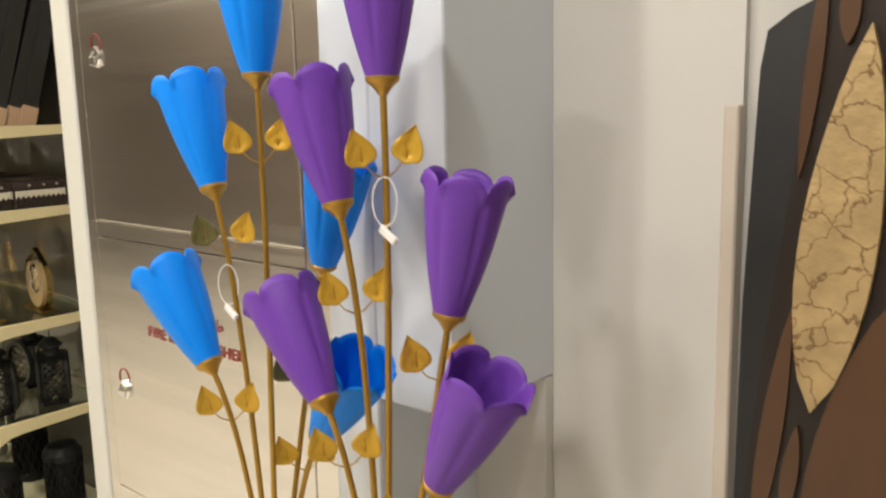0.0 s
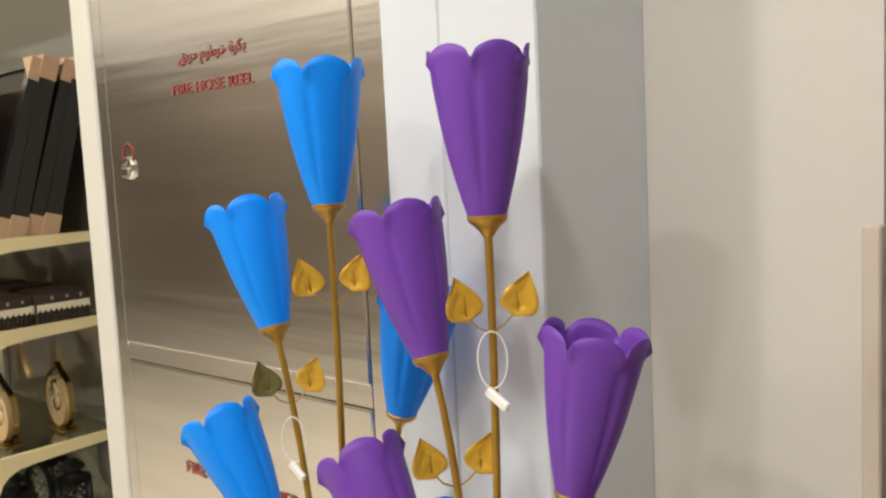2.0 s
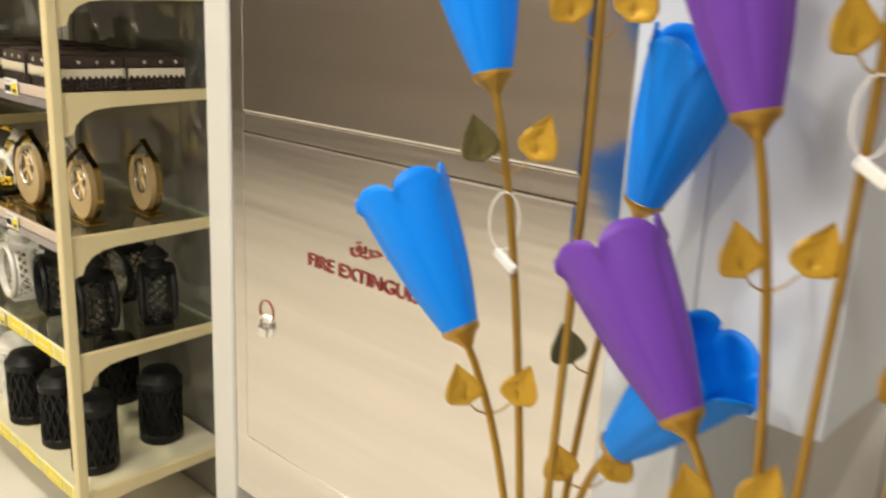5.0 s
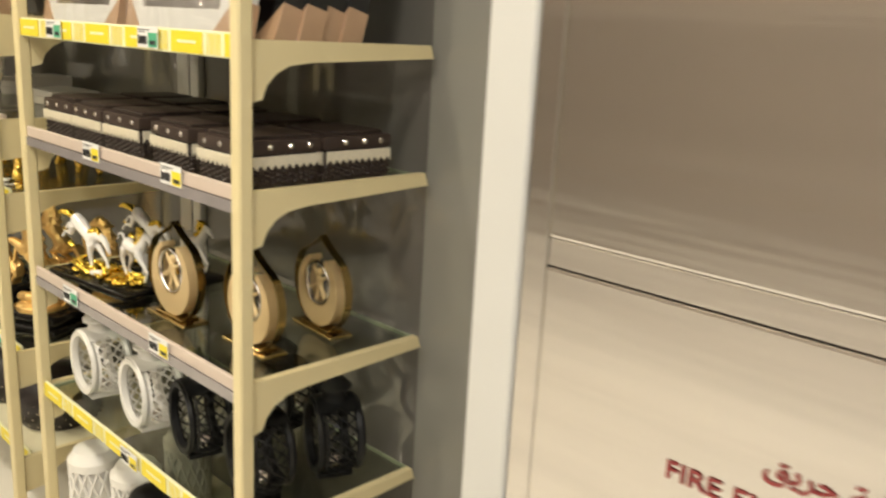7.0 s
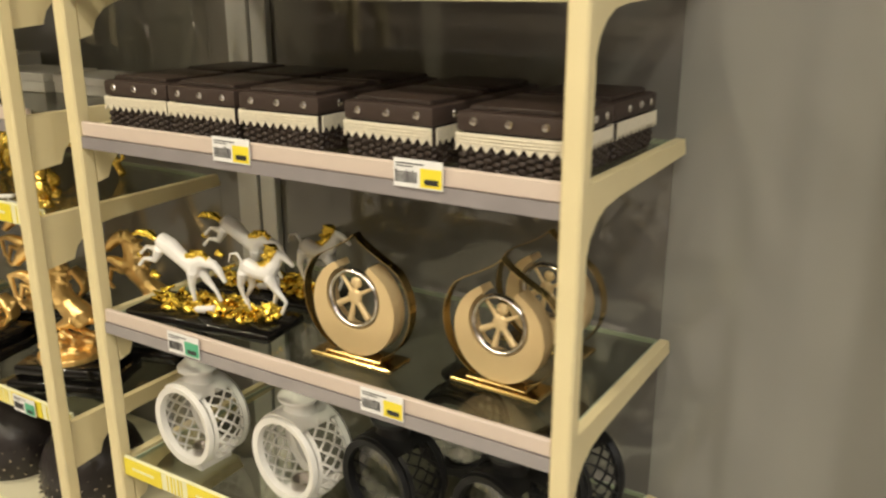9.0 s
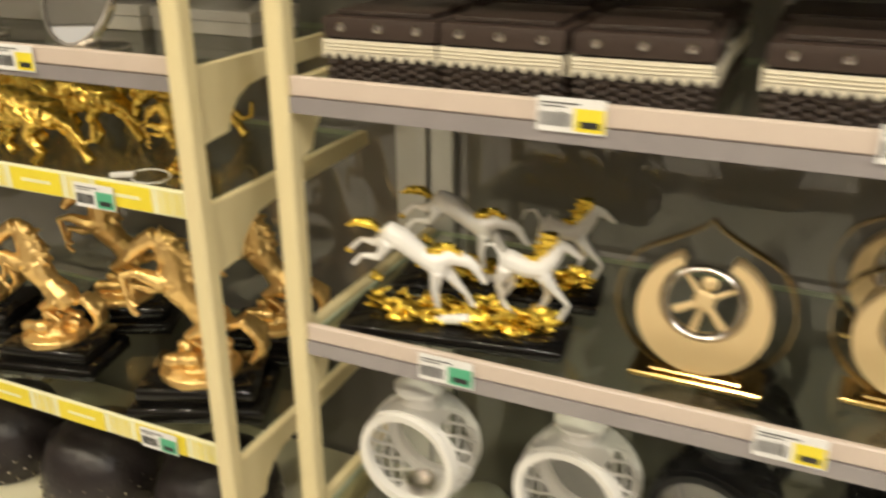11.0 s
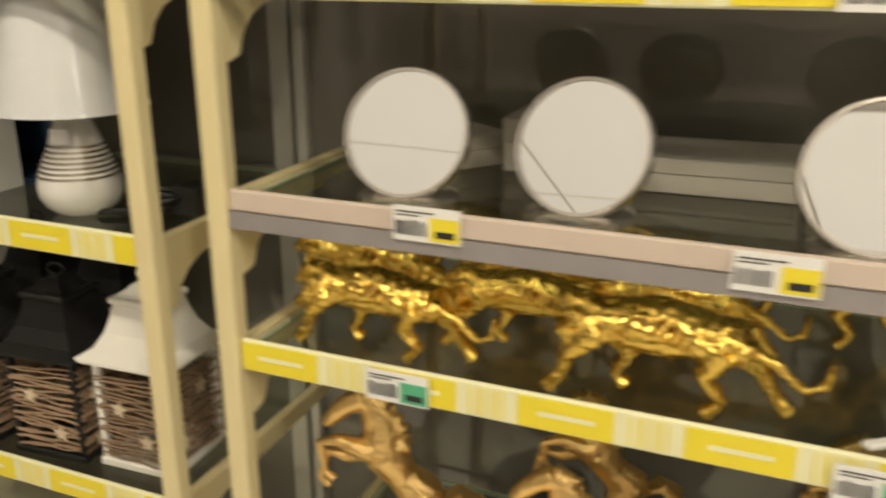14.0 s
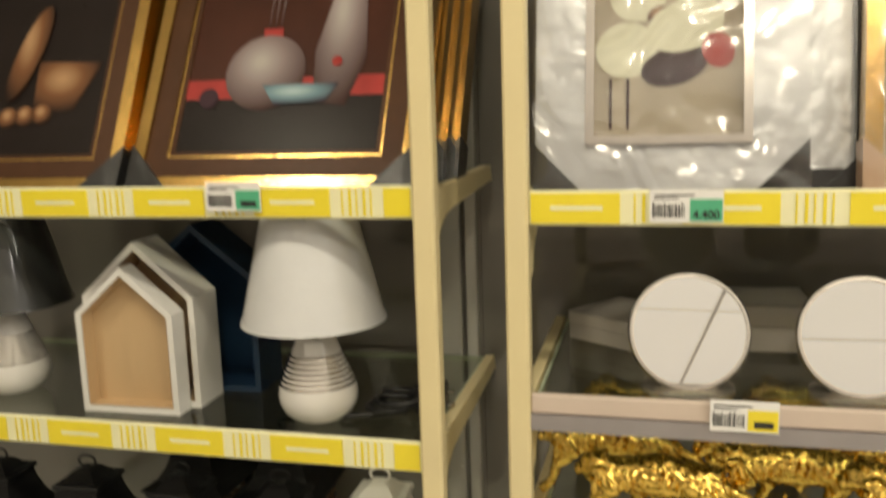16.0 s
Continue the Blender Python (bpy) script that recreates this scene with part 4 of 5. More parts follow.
def horse_pair():
    rng = random.Random(3)
    white, gold = bmesh.new(), bmesh.new()
    S = 0.133
    quadruped(white, (0.0, -0.014, 0.014), S, "buck")
    quadruped(white, (0.078, 0.016, 0.016), S, "canter")
    leaves_of_gold(gold, rng, 120, -0.112, 0.128, 0.036, 0.018)
    lumps(gold, rng, 40, -0.085, 0.105, -0.028, 0.028, 0.014, 0.028, 0.005, 0.009)
    for (ox, oy, oz), line in (((0.0, -0.014, 0.014), ((-0.20, 0.70), (-0.10, 0.77), (0.0, 0.78), (0.08, 0.74))), ((0.078, 0.016, 0.016), ((0.18, 0.67), (0.24, 0.76), (0.29, 0.85), (0.33, 0.88)))):
        for x, z in line:
            for q in range(4):
                d = Vector((-0.09 - 0.05 * rng.random(), 0.05 * (rng.random() - 0.5), 0.03 * (rng.random() - 0.3))) * S
                p = Vector((ox + S * x, oy + rng.uniform(-0.004, 0.004), oz + S * (z - 0.02 * q)))
                tube([p, p + d * 0.6, p + d * 1.3], [0.0058, 0.0050, 0.0012], 5, gold)
    tail = [(-0.70, 0.86), (-0.80, 0.94), (-0.92, 0.95), (-1.02, 0.91)]
    for q in range(4):
        tube([(S * x, -0.014 + 0.003 * (q - 1.5) * k, 0.014 + S * (z - 0.02 * q * k / 3)) for k, (x, z) in enumerate(tail)], [0.004, 0.007, 0.006, 0.0014], 6, gold)
    ball(gold, (-1.05 * S, -0.014 + 0.05 * S, 0.014 + 0.62 * S), (0.006, 0.005, 0.005), u=6, v=5)
    tube([(-0.80 * S, -0.018, 0.012 + 0.46 * S), (-0.70 * S, -0.016, 0.012 + 0.40 * S)], [0.008, 0.005], 6, gold)
    tube([(-0.10 * S, -0.026, 0.026), (0.18 * S, -0.024, 0.030)], [0.006, 0.008], 7, white)
    base = finish(block(-0.143, 0.143, -0.052, 0.052, 0, 0.016, 0.003), "base")
    me = blend_meshes([(melt(white, 0.0017, 5), M["porcelain"]), (melt(gold, 0.0019, 1, crinkle=0.0014, grain=170), M["brightgold"]), (base, M["gloss_black"])], "horse_figurine")
    me.set_sharp_from_angle(angle=radians(50))
    return me


HP = horse_pair()
for x, y in ((-3.232, 1.022), (-3.226, 1.165)):
    o = part("horse_figurine", HP, None)
    o.matrix_basis = pose(x, y, 0.9065, 0, 0, 8) @ Matrix.Diagonal((1.04, 1.05, 1.07, 1))
    tagged(o, "white running horse pair with gold manes on black base", "figurine", "white horse figurines")


def rearing_horse():
    rng = random.Random(9)
    bm = bmesh.new()
    quadruped(bm, (0, 0, 0.058), 0.150, "rear")
    for k in range(34):
        u = k / 33
        p = Vector((0.150 * (0.02 + 0.05 * u + 0.14 * u * u), rng.uniform(-0.007, 0.007), 0.058 + 0.150 * (0.84 + 0.40 * u)))
        d = Vector((-0.013 - 0.007 * rng.random(), rng.uniform(-0.010, 0.010), rng.uniform(-0.014, 0.006)))
        tube([p, p + d * 0.6, p + d], [0.0075, 0.0055, 0.0014], 5, bm)
    for q in range(4):
        y = 0.005 * (q - 1.5)
        tube([(-0.042, y * 0.4, 0.112), (-0.062, y, 0.122), (-0.082, y, 0.108 - 0.004 * q), (-0.082, y, 0.082), (-0.066, y * 1.4, 0.060)], [0.006, 0.008, 0.009, 0.008, 0.002], 6, bm)
    lathe([(0, 0.046), (0.052, 0.046), (0.050, 0.056), (0.034, 0.064), (0, 0.066)], 20, bm)
    lumps(bm, rng, 26, -0.035, 0.03, -0.03, 0.03, 0.055, 0.078, 0.006, 0.012)
    plinth = block(-0.088, 0.080, -0.060, 0.060, 0.0, 0.022, 0.003)
    block(-0.078, 0.070, -0.052, 0.052, 0.0215, 0.047, 0.004, bm=plinth)
    me = blend_meshes([(melt(bm, 0.0020, 3, crinkle=0.0011, grain=95), M["rosegold"]), (finish(plinth, "plinth"), M["gloss_black"])], "rearing_horse")
    me.set_sharp_from_angle(angle=radians(50))
    return me


RH = rearing_horse()
for x, y, rz, s in ((-4.290, 1.085, 200, 1.16), (-4.030, 1.050, 194, 1.02), (-4.035, 1.225, 205, 1.08), (-3.705, 1.050, 203, 1.16), (-3.695, 1.245, 198, 1.06)):
    o = part("horse_statue", RH, None)
    o.matrix_basis = pose(x, y, 0.6605, 0, 0, rz) @ Matrix.Diagonal((1.12 * s, 1.12 * s, 1.06 * s, 1))
    tagged(o, "golden rearing horse statue on a black plinth", "statue", "golden rearing horses")


def tiger():
    bm = bmesh.new()
    quadruped(bm, (0, 0, 0), 0.150, "walk")
    rng = random.Random(5)
    for k in range(22):
        x = 0.150 * (-0.50 + 1.02 * k / 21)
        mid = 0.150 * (0.38 + 0.03 * math.cos(7 * x / 0.150))
        arc = [radians(-105 + 210 * i / 8) for i in range(9)]
        tube([(x + 0.004 * math.sin(3 * a + k), 0.0185 * math.sin(a), mid + 0.0195 * math.cos(a)) for a in arc], [0.0022 + 0.0026 * max(0, math.cos(0.8 * a)) for a in arc], 5, bm)
    for k in range(26):
        a = rng.uniform(0, 6.28)
        p = Vector((0.150 * 0.53 + rng.uniform(-0.012, 0.006), 0.013 * math.cos(a), 0.150 * 0.45 + 0.013 * math.sin(a)))
        tube([p, p + Vector((-0.008, 0.006 * math.cos(a), 0.006 * math.sin(a)))], [0.003, 0.0008], 5, bm)
    me = melt(bm, 0.0018, 1, crinkle=0.0016, grain=150)
    me.materials.append(M["gold"])
    me.shade_smooth()
    me.name = "tiger"
    return me


TG = tiger()
for x, y, rz, s in ((-4.272, 0.992, 178, 1.0), (-4.112, 1.055, 184, 0.98), (-3.957, 0.990, 180, 1.12), (-4.33, 1.095, 182, 1.02), (-4.14, 1.155, 178, 1.05), (-3.96, 1.115, 183, 1.0),
                    (-4.26, 1.225, 180, 1.2), (-4.03, 1.25, 180, 1.2), (-3.83, 1.215, 179, 1.05)):
    o = part("tiger_figurine", TG, None)
    o.matrix_basis = pose(x, y, 1.0645, 0, 0, rz) @ Matrix.Diagonal((0.97 * s, 1.25 * s, 1.22 * s, 1))
    tagged(o, "shiny golden walking tiger figurine with ridged stripes", "figurine", "golden tigers on the shelf")


def small_horse():
    bm = bmesh.new()
    quadruped(bm, (0, 0, 0.0), 0.085, "rear")
    lumps(bm, random.Random(2), 14, -0.02, 0.015, -0.014, 0.014, 0.0, 0.014, 0.004, 0.008)
    me = melt(bm, 0.0018, 4, crinkle=0.0018, grain=150)
    me.materials.append(M["gold"])
    me.shade_smooth()
    me.name = "small_horse"
    return me


SH = small_horse()
for x, y, rz in ((-3.675, 1.03, 205), (-3.622, 0.985, 150)):
    o = part("horse_figurine", SH, None)
    o.matrix_basis = pose(x, y, 1.0645, 0, 0, rz)
    tagged(o, "small golden prancing horse figurine with a white tag", "figurine", "small golden horses")
hang = thing("hang_tag", (-3.735, 0.99, 1.0645), "white plastic security tag with a nylon loop", "security tag")
part("tag", block(-0.03, 0.005, -0.006, 0.006, 0.001, 0.008, 0.002, m=pose(0, 0, 0, 0, 0, 35)), M["tie"], hang)
part("loop", tube([(0.035 + 0.034 * math.cos(a), 0.02 * math.sin(a), 0.006 + 0.004 * math.sin(a)) for a in [k * math.pi / 10 for k in range(21)]], 0.001, 6), M["tie"], hang)

# ---- crescent clocks ----


def moon_clock():
    c = thing("crescent_clock", (0, 0, 0), "pale gold crescent table ornament in a pointed gold ring", "ornament", "crescent ornaments on the shelf")
    part("base", block(-0.080, 0.080, -0.030, 0.030, 0, 0.008, 0.002), M["brass"], c)
    part("base_foot", block(-0.055, 0.055, -0.022, 0.022, 0.0081, 0.013, 0.002), M["brass"], c)
    cz = 0.092
    # crescent: outer circle minus an off-centre upper circle
    R, r, dz, n = 0.080, 0.053, 0.024, 40
    gap = radians(24)
    outer = [(R * math.sin(a), cz + R * math.cos(a)) for a in [gap + (2 * math.pi - 2 * gap) * k / n for k in range(n + 1)]]
    inner = [(r * math.sin(a), cz + dz - 0.006 + r * math.cos(a)) for a in [gap * 1.25 + (2 * math.pi - 2.5 * gap) * k / n for k in range(n + 1)]]
    bm = bmesh.new()
    for y in (-0.015, 0.015):
        o = [bm.verts.new((x, y, z)) for x, z in outer]
        i = [bm.verts.new((x, y, z)) for x, z in inner]
        for k in range(n):
            bm.faces.new((o[k], o[k + 1], i[k + 1], i[k]))
        if y < 0:
            oo, ii = o, i
    for k in range(n):
        bm.faces.new((oo[k], oo[k + 1], o[k + 1], o[k]))
        bm.faces.new((ii[k], ii[k + 1], i[k + 1], i[k]))
    bm.faces.new((oo[0], ii[0], i[0], o[0]))
    bm.faces.new((oo[n], ii[n], i[n], o[n]))
    part("crescent", bm, M["moon"], c, "pale gold satin crescent", smooth=35)
    ring = [(0.046 + 0.004 * math.cos(a), 0.006 * math.sin(a)) for a in [k * math.pi / 4 for k in range(8)]]
    part("dial_ring", lathe(ring, 40, m=pose(0, -0.010, cz + 0.016, 90), closed=True), M["silver"], c, smooth=60)
    bm = bmesh.new()
    for a0, b0 in (((-0.028, 0.040), (0.026, -0.032)), ((0.036, 0.022), (-0.034, -0.016)), ((0.0, 0.0), (-0.010, -0.040))):
        tube([(a0[0], -0.008, cz + 0.016 + a0[1]), (b0[0], -0.008, cz + 0.016 + b0[1])], [0.0030, 0.0062], 7, bm)
    ball(bm, (0.004, -0.008, cz + 0.042), (0.011, 0.006, 0.010))
    ball(bm, (0.0, -0.008, cz + 0.018), (0.014, 0.006, 0.014))
    emblem = melt(bm, 0.0016, 2)
    part("emblem", emblem, M["moon"], c, "pale gold openwork emblem", smooth=60)
    pts, Rr = [], 0.106
    for k in range(49):
        a = math.pi + 2 * math.pi * k / 48
        x, z = Rr * math.sin(a), 0.101 + Rr * math.cos(a) * 0.93
        turn = abs((a - 2 * math.pi + math.pi) % (2 * math.pi) - math.pi)
        if turn < radians(48):
            s = 1 - turn / radians(48)
            edge = Vector((Rr * math.sin(radians(48)), 0.101 + Rr * math.cos(radians(48)) * 0.93))
            x = math.copysign(edge.x * (1 - s) ** 1.25 * (1 - 0.18 * math.sin(math.pi * s)), x if abs(x) > 1e-6 else 1)
            z = edge.y + (0.214 - edge.y) * s ** 1.15 + 0.010 * math.sin(math.pi * s) * (1 - s)
        pts.append((x, z))
    bm = bmesh.new()
    rows = [[bm.verts.new((x * f, y, 0.105 + (z - 0.105) * f)) for x, z in pts[:-1]] for f, y in ((1, -0.009), (1, 0.009), (0.988, 0.009), (0.988, -0.009))]
    for a, b in zip(rows, rows[1:] + rows[:1]):
        for k in range(48):
            bm.faces.new((a[k], a[(k + 1) % 48], b[(k + 1) % 48], b[k]))
    part("outer_ring", bm, M["brass"], c, "aged brass pointed ring", smooth=40)
    return c


mc = moon_clock()
mc.matrix_basis = pose(-2.922, 1.030, 0.9065, 0, 0, 0) @ Matrix.Scale(0.95, 4)
for x, y, rz in ((-2.690, 1.062, -2), (-2.695, 1.225, -6)):
    copy_thing(mc, pose(x, y, 0.9065, 0, 0, rz) @ Matrix.Scale(0.96, 4))

# ---- round lanterns and lattice jars ----


def lattice(bm, radius, a0, a1, n, y0, y1, thick=0.0032, axis="y"):
    """Crossing diagonal bars round a drum."""
    for k in range(n):
        for sgn in (1, -1):
            pts = []
            for i in range(7):
                u = i / 6
                a = a0 + (a1 - a0) * ((k + 2.0 * (u if sgn > 0 else 1 - u) - 0.5) / n)
                a = min(max(a, a0), a1) if a1 - a0 < 6.2 else a
                if axis == "y":
                    pts.append((radius * math.sin(a), y0 + (y1 - y0) * u, radius * math.cos(a)))
                else:
                    pts.append((radius * math.cos(a), radius * math.sin(a), y0 + (y1 - y0) * u))
            tube(pts, thick, 5, bm)
    return bm


def pierced_side(R, d, a0, a1):
    """A bulging band cut to a diamond lattice."""
    bm, n, rows = bmesh.new(), 200, 26
    grid = []
    for i in range(rows + 1):
        u = i / rows
        r = R - 0.006 + 0.010 * math.sin(math.pi * u) ** 0.7
        grid.append([bm.verts.new((r * math.sin(a), -d / 2 + 0.010 + (d - 0.014) * u, r * math.cos(a))) for a in [a0 + (a1 - a0) * k / n for k in range(n + 1)]])
    for i in range(rows):
        for k in range(n):
            along, across = R * (a1 - a0) * (k + 0.5) / n, (d - 0.014) * (i + 0.5) / rows
            hole = False
            for row in range(5):
                cy, cx = 0.006 + 0.0135 * row, (along + 0.012 * (row % 2)) % 0.024 - 0.012
                hole = hole or (abs(cx) / 0.0098 + abs(across - cy) / 0.0112 < 1 and 0.004 < across < 0.062)
            if not hole:
                bm.faces.new((grid[i][k], grid[i][k + 1], grid[i + 1][k + 1], grid[i + 1][k]))
    bmesh.ops.delete(bm, geom=[v for v in bm.verts if not v.link_faces], context="VERTS")
    bmesh.ops.recalc_face_normals(bm, faces=bm.faces)
    bmesh.ops.solidify(bm, geom=bm.faces[:], thickness=0.0022)
    return bm


def drum_lantern(mat, colour):
    l = thing("lantern", (0, 0, 0), "round %s metal candle lantern with lattice sides" % colour, "lantern", "round drum lanterns")
    R, cz, d = 0.079, 0.086, 0.080
    prof = [(R - 0.015, -0.003), (R - 0.015, 0.010), (R - 0.004, 0.012), (R - 0.001, 0.004), (R - 0.005, -0.003)]
    for y, nm in ((-d / 2, "front_ring"), (d / 2, "rear_ring")):
        part(nm, lathe(prof, 44, m=pose(0, y + 0.006, cz, 90), closed=True), mat, l, smooth=40)
    part("pierced_band", pierced_side(R, d, radians(30), radians(330)), mat, l, smooth=50, at=(0, 0, cz))
    part("glass", lathe([(0, 0), (R - 0.010, 0), (R - 0.010, 0.002), (0, 0.002)], 40, m=pose(0, -d / 2 + 0.010, cz, 90)), M["glass"], l, "clear glass pane")
    bm = bmesh.new()
    n = 10
    rows = [[bm.verts.new((f * math.sin(a), y, cz + f * math.cos(a))) for a in [radians(-36) + radians(72) * k / n for k in range(n + 1)]]
            for f, y in ((R + 0.001, -d / 2), (R + 0.001, d / 2), (R - 0.004, d / 2), (R - 0.004, -d / 2))]
    for a, b in zip(rows, rows[1:] + rows[:1]):
        for k in range(n):
            bm.faces.new((a[k], a[k + 1], b[k + 1], b[k]))
    part("crown", bm, mat, l, smooth=50)
    part("chimney", lathe([(0.030, cz + R - 0.006), (0.025, cz + R + 0.004), (0.024, cz + R + 0.016), (0.035, cz + R + 0.019), (0.036, cz + R + 0.025), (0.022, cz + R + 0.038), (0.012, cz + R + 0.046), (0, cz + R + 0.046)], 28), mat, l, smooth=35)
    part("loop", tube([(0.011 * math.cos(a), 0, cz + R + 0.056 + 0.011 * math.sin(a)) for a in [k * math.pi / 8 for k in range(17)]], 0.002, 6), mat, l)
    part("floor_plate", block(-0.032, 0.032, -d / 2 + 0.004, d / 2 - 0.004, 0.0, 0.013, 0.002), mat, l)
    part("candle_cup", lathe([(0, 0.0135), (0.022, 0.0135), (0.022, 0.030), (0.019, 0.030), (0.019, 0.018), (0, 0.018)], 20), M["silver"], l)
    return l


def place(build, spots, z):
    o = build
    for k, (x, y, rz) in enumerate(spots):
        m = pose(x, y, z, 0, 0, rz)
        if k == 0:
            o.matrix_basis = m
        else:
            copy_thing(o, m)


place(drum_lantern(M["whitemetal"], "white"), [(-3.290, 1.025, -4), (-3.058, 1.035, -6)], 0.6165)
place(drum_lantern(M["blackmetal"], "black"), [(-2.880, 1.055, -12), (-2.672, 1.060, -14), (-2.640, 1.215, -24), (-2.87, 1.25, 5)], 0.6165)


def lattice_jar(mat, colour):
    j = thing("candle_jar", (0, 0, 0), "%s pierced metal candle jar with a stepped lid" % colour, "candle holder", "pierced candle jars")
    part("base", lathe([(0, 0), (0.057, 0), (0.060, 0.004), (0.060, 0.022), (0.056, 0.026), (0, 0.026)], 32), mat, j, smooth=35)
    part("lattice", lattice(bmesh.new(), 0.056, 0, 2 * math.pi, 14, 0.022, 0.164, 0.0040, "z"), mat, j, smooth=60)
    part("liner", lathe([(0.050, 0.026), (0.050, 0.165), (0.048, 0.165), (0.048, 0.026)], 28, closed=True), mat, j, smooth=50)
    part("lid", lathe([(0.054, 0.160), (0.061, 0.162), (0.061, 0.182), (0.054, 0.190), (0.046, 0.205), (0.030, 0.212), (0, 0.213)], 32), mat, j, smooth=30)
    return j


place(lattice_jar(M["blackmetal"], "black"), [(-3.05, 1.025, 0), (-2.852, 1.036, 10), (-2.665, 1.036, 20), (-2.70, 1.245, 0), (-3.01, 1.275, 5)], 0.2505)
place(lattice_jar(M["whitemetal"], "white"), [(-3.338, 1.015, 0), (-3.20, 1.06, 12), (-3.28, 1.24, 5)], 0.2505)


def sequin_ball():
    s = thing("sequin_pouffe", (0, 0, 0), "black domed basket covered with shiny sequins", "basket", "black sequin domes")
    part("dome", lathe([(0, 0), (0.10, 0), (0.115, 0.03), (0.112, 0.08), (0.095, 0.125), (0.06, 0.150), (0, 0.160)], 32), M["sequin"], s, smooth=60)
    bm = bmesh.new()
    for i in range(7):
        z = 0.02 + 0.019 * i
        r = 0.1155 * math.sqrt(max(0.05, 1 - (max(0, z - 0.03) / 0.135) ** 2)) + 0.001
        for k in range(26):
            a = 2 * math.pi * (k + 0.5 * (i % 2)) / 26
            ball(bm, (r * math.cos(a), r * math.sin(a), z), 0.0036, u=5, v=4)
    tagged(part("sequin_net", bm, M["silver"], s), kind="stuff")
    return s


place(sequin_ball(), [(-3.995, 1.07, 0), (-3.738, 1.09, 20), (-4.25, 1.07, 5)], 0.3705)

# ---- table mirrors and card boxes ----


def table_mirror(m, tilt, spin):
    t = thing("table_mirror", m, "round table mirror with a nickel rim on a disc foot", "mirror", "round mirrors on the shelf")
    part("foot", lathe([(0, 0), (0.055, 0), (0.056, 0.003), (0.055, 0.008), (0.047, 0.011), (0, 0.012)], 36, m=Matrix.Translation((0, 0.012, 0))), M["rim"], t, smooth=35)
    part("neck", tube([(0, 0.022, 0.010), (0, 0.022, 0.045), (0, 0.016, 0.075)], 0.007, 10), M["rim"], t, smooth=60)
    h = Matrix.Translation((0, 0.005, 0.0755)) @ pose(0, 0, 0, 90 - tilt, 0, spin)
    part("rim", lathe([(0.0660, 0.004), (0.0695, 0.004), (0.072, 0.0), (0.072, -0.008), (0.066, -0.012), (0, -0.013), (0, -0.010), (0.0660, -0.002)], 56, m=h), M["rim"], t, smooth=35)
    part("mirror_glass", lathe([(0, 0.002), (0.0664, 0.002), (0.0664, 0.0005), (0, 0.0005)], 56, m=h), M["mirror"], t, "silvered mirror glass")
    return t


table_mirror(pose(-4.239, 1.004, 1.2435, 0, 0, 4), 19, 0)
table_mirror(pose(-4.048, 1.005, 1.2435, 0, 0, -6), 20, 0)
table_mirror(pose(-3.779, 0.980, 1.2435, 0, 0, -8), 21, 0)


def card_box(x0, x1, y0, y1, z, h, rz=0):
    cx, cy = (x0 + x1) / 2, (y0 + y1) / 2
    b = thing("card_box", pose(cx, cy, z, 0, 0, rz), "flat grey cardboard box lying on the shelf", "box", "grey mirror boxes")
    w, d = x1 - x0, y1 - y0
    part("tray", block(-w / 2, w / 2, -d / 2, d / 2, 0, h * 0.55, 0.001), M["card"], b)
    part("lid", block(-w / 2 - 0.0015, w / 2 + 0.0015, -d / 2 - 0.0015, d / 2 + 0.0015, h * 0.56, h, 0.0015), M["card"], b)


card_box(-4.045, -3.84, 1.155, 1.29, 1.2435, 0.040, 2)
card_box(-3.83, -3.635, 1.175, 1.30, 1.2435, 0.037, -2)
card_box(-4.385, -4.215, 1.17, 1.29, 1.2435, 0.042, -36)
card_box(-4.19, -4.07, 1.19, 1.31, 1.2435, 0.066, 2)

# ---- house shelves, lamps, cable ----


def house(m, w, wall, apex, depth, outer, inner, label, t=0.009):
    h = thing("house_shelf", m, label, "decor shelf", "nesting house shelves")
    o = [(-w / 2, 0), (w / 2, 0), (w / 2, wall), (0, apex), (-w / 2, wall)]
    k = t * 1.0
    i = [(-w / 2 + k, k), (w / 2 - k, k), (w / 2 - k, wall - k * 0.4), (0, apex - k * 1.35), (-w / 2 + k, wall - k * 0.4)]
    names = ("bottom_board", "side_board", "roof_board", "roof_board", "side_board")
    for n in range(5):
        j = (n + 1) % 5
        bm = prism([o[n], o[j], i[j], i[n]], 0, depth)
        ob = part(names[n], bm, outer, h)
    # lining
    k2 = k + 0.0012
    i2 = [(-w / 2 + k2, k2), (w / 2 - k2, k2), (w / 2 - k2, wall - k2 * 0.4), (0, apex - k2 * 1.35), (-w / 2 + k2, wall - k2 * 0.4)]
    bm = bmesh.new()
    a = [bm.verts.new((x, 0.001, z)) for x, z in i2]
    b = [bm.verts.new((x, depth - 0.006, z)) for x, z in i2]
    for n in range(5):
        j = (n + 1) % 5
        bm.faces.new((a[n], a[j], b[j], b[n]))
    bm.faces.new(b)
    part("lining", bm, inner, h, "bare plywood inside")
    part("back_board", prism(i, depth - 0.005, depth), outer, h)
    return h


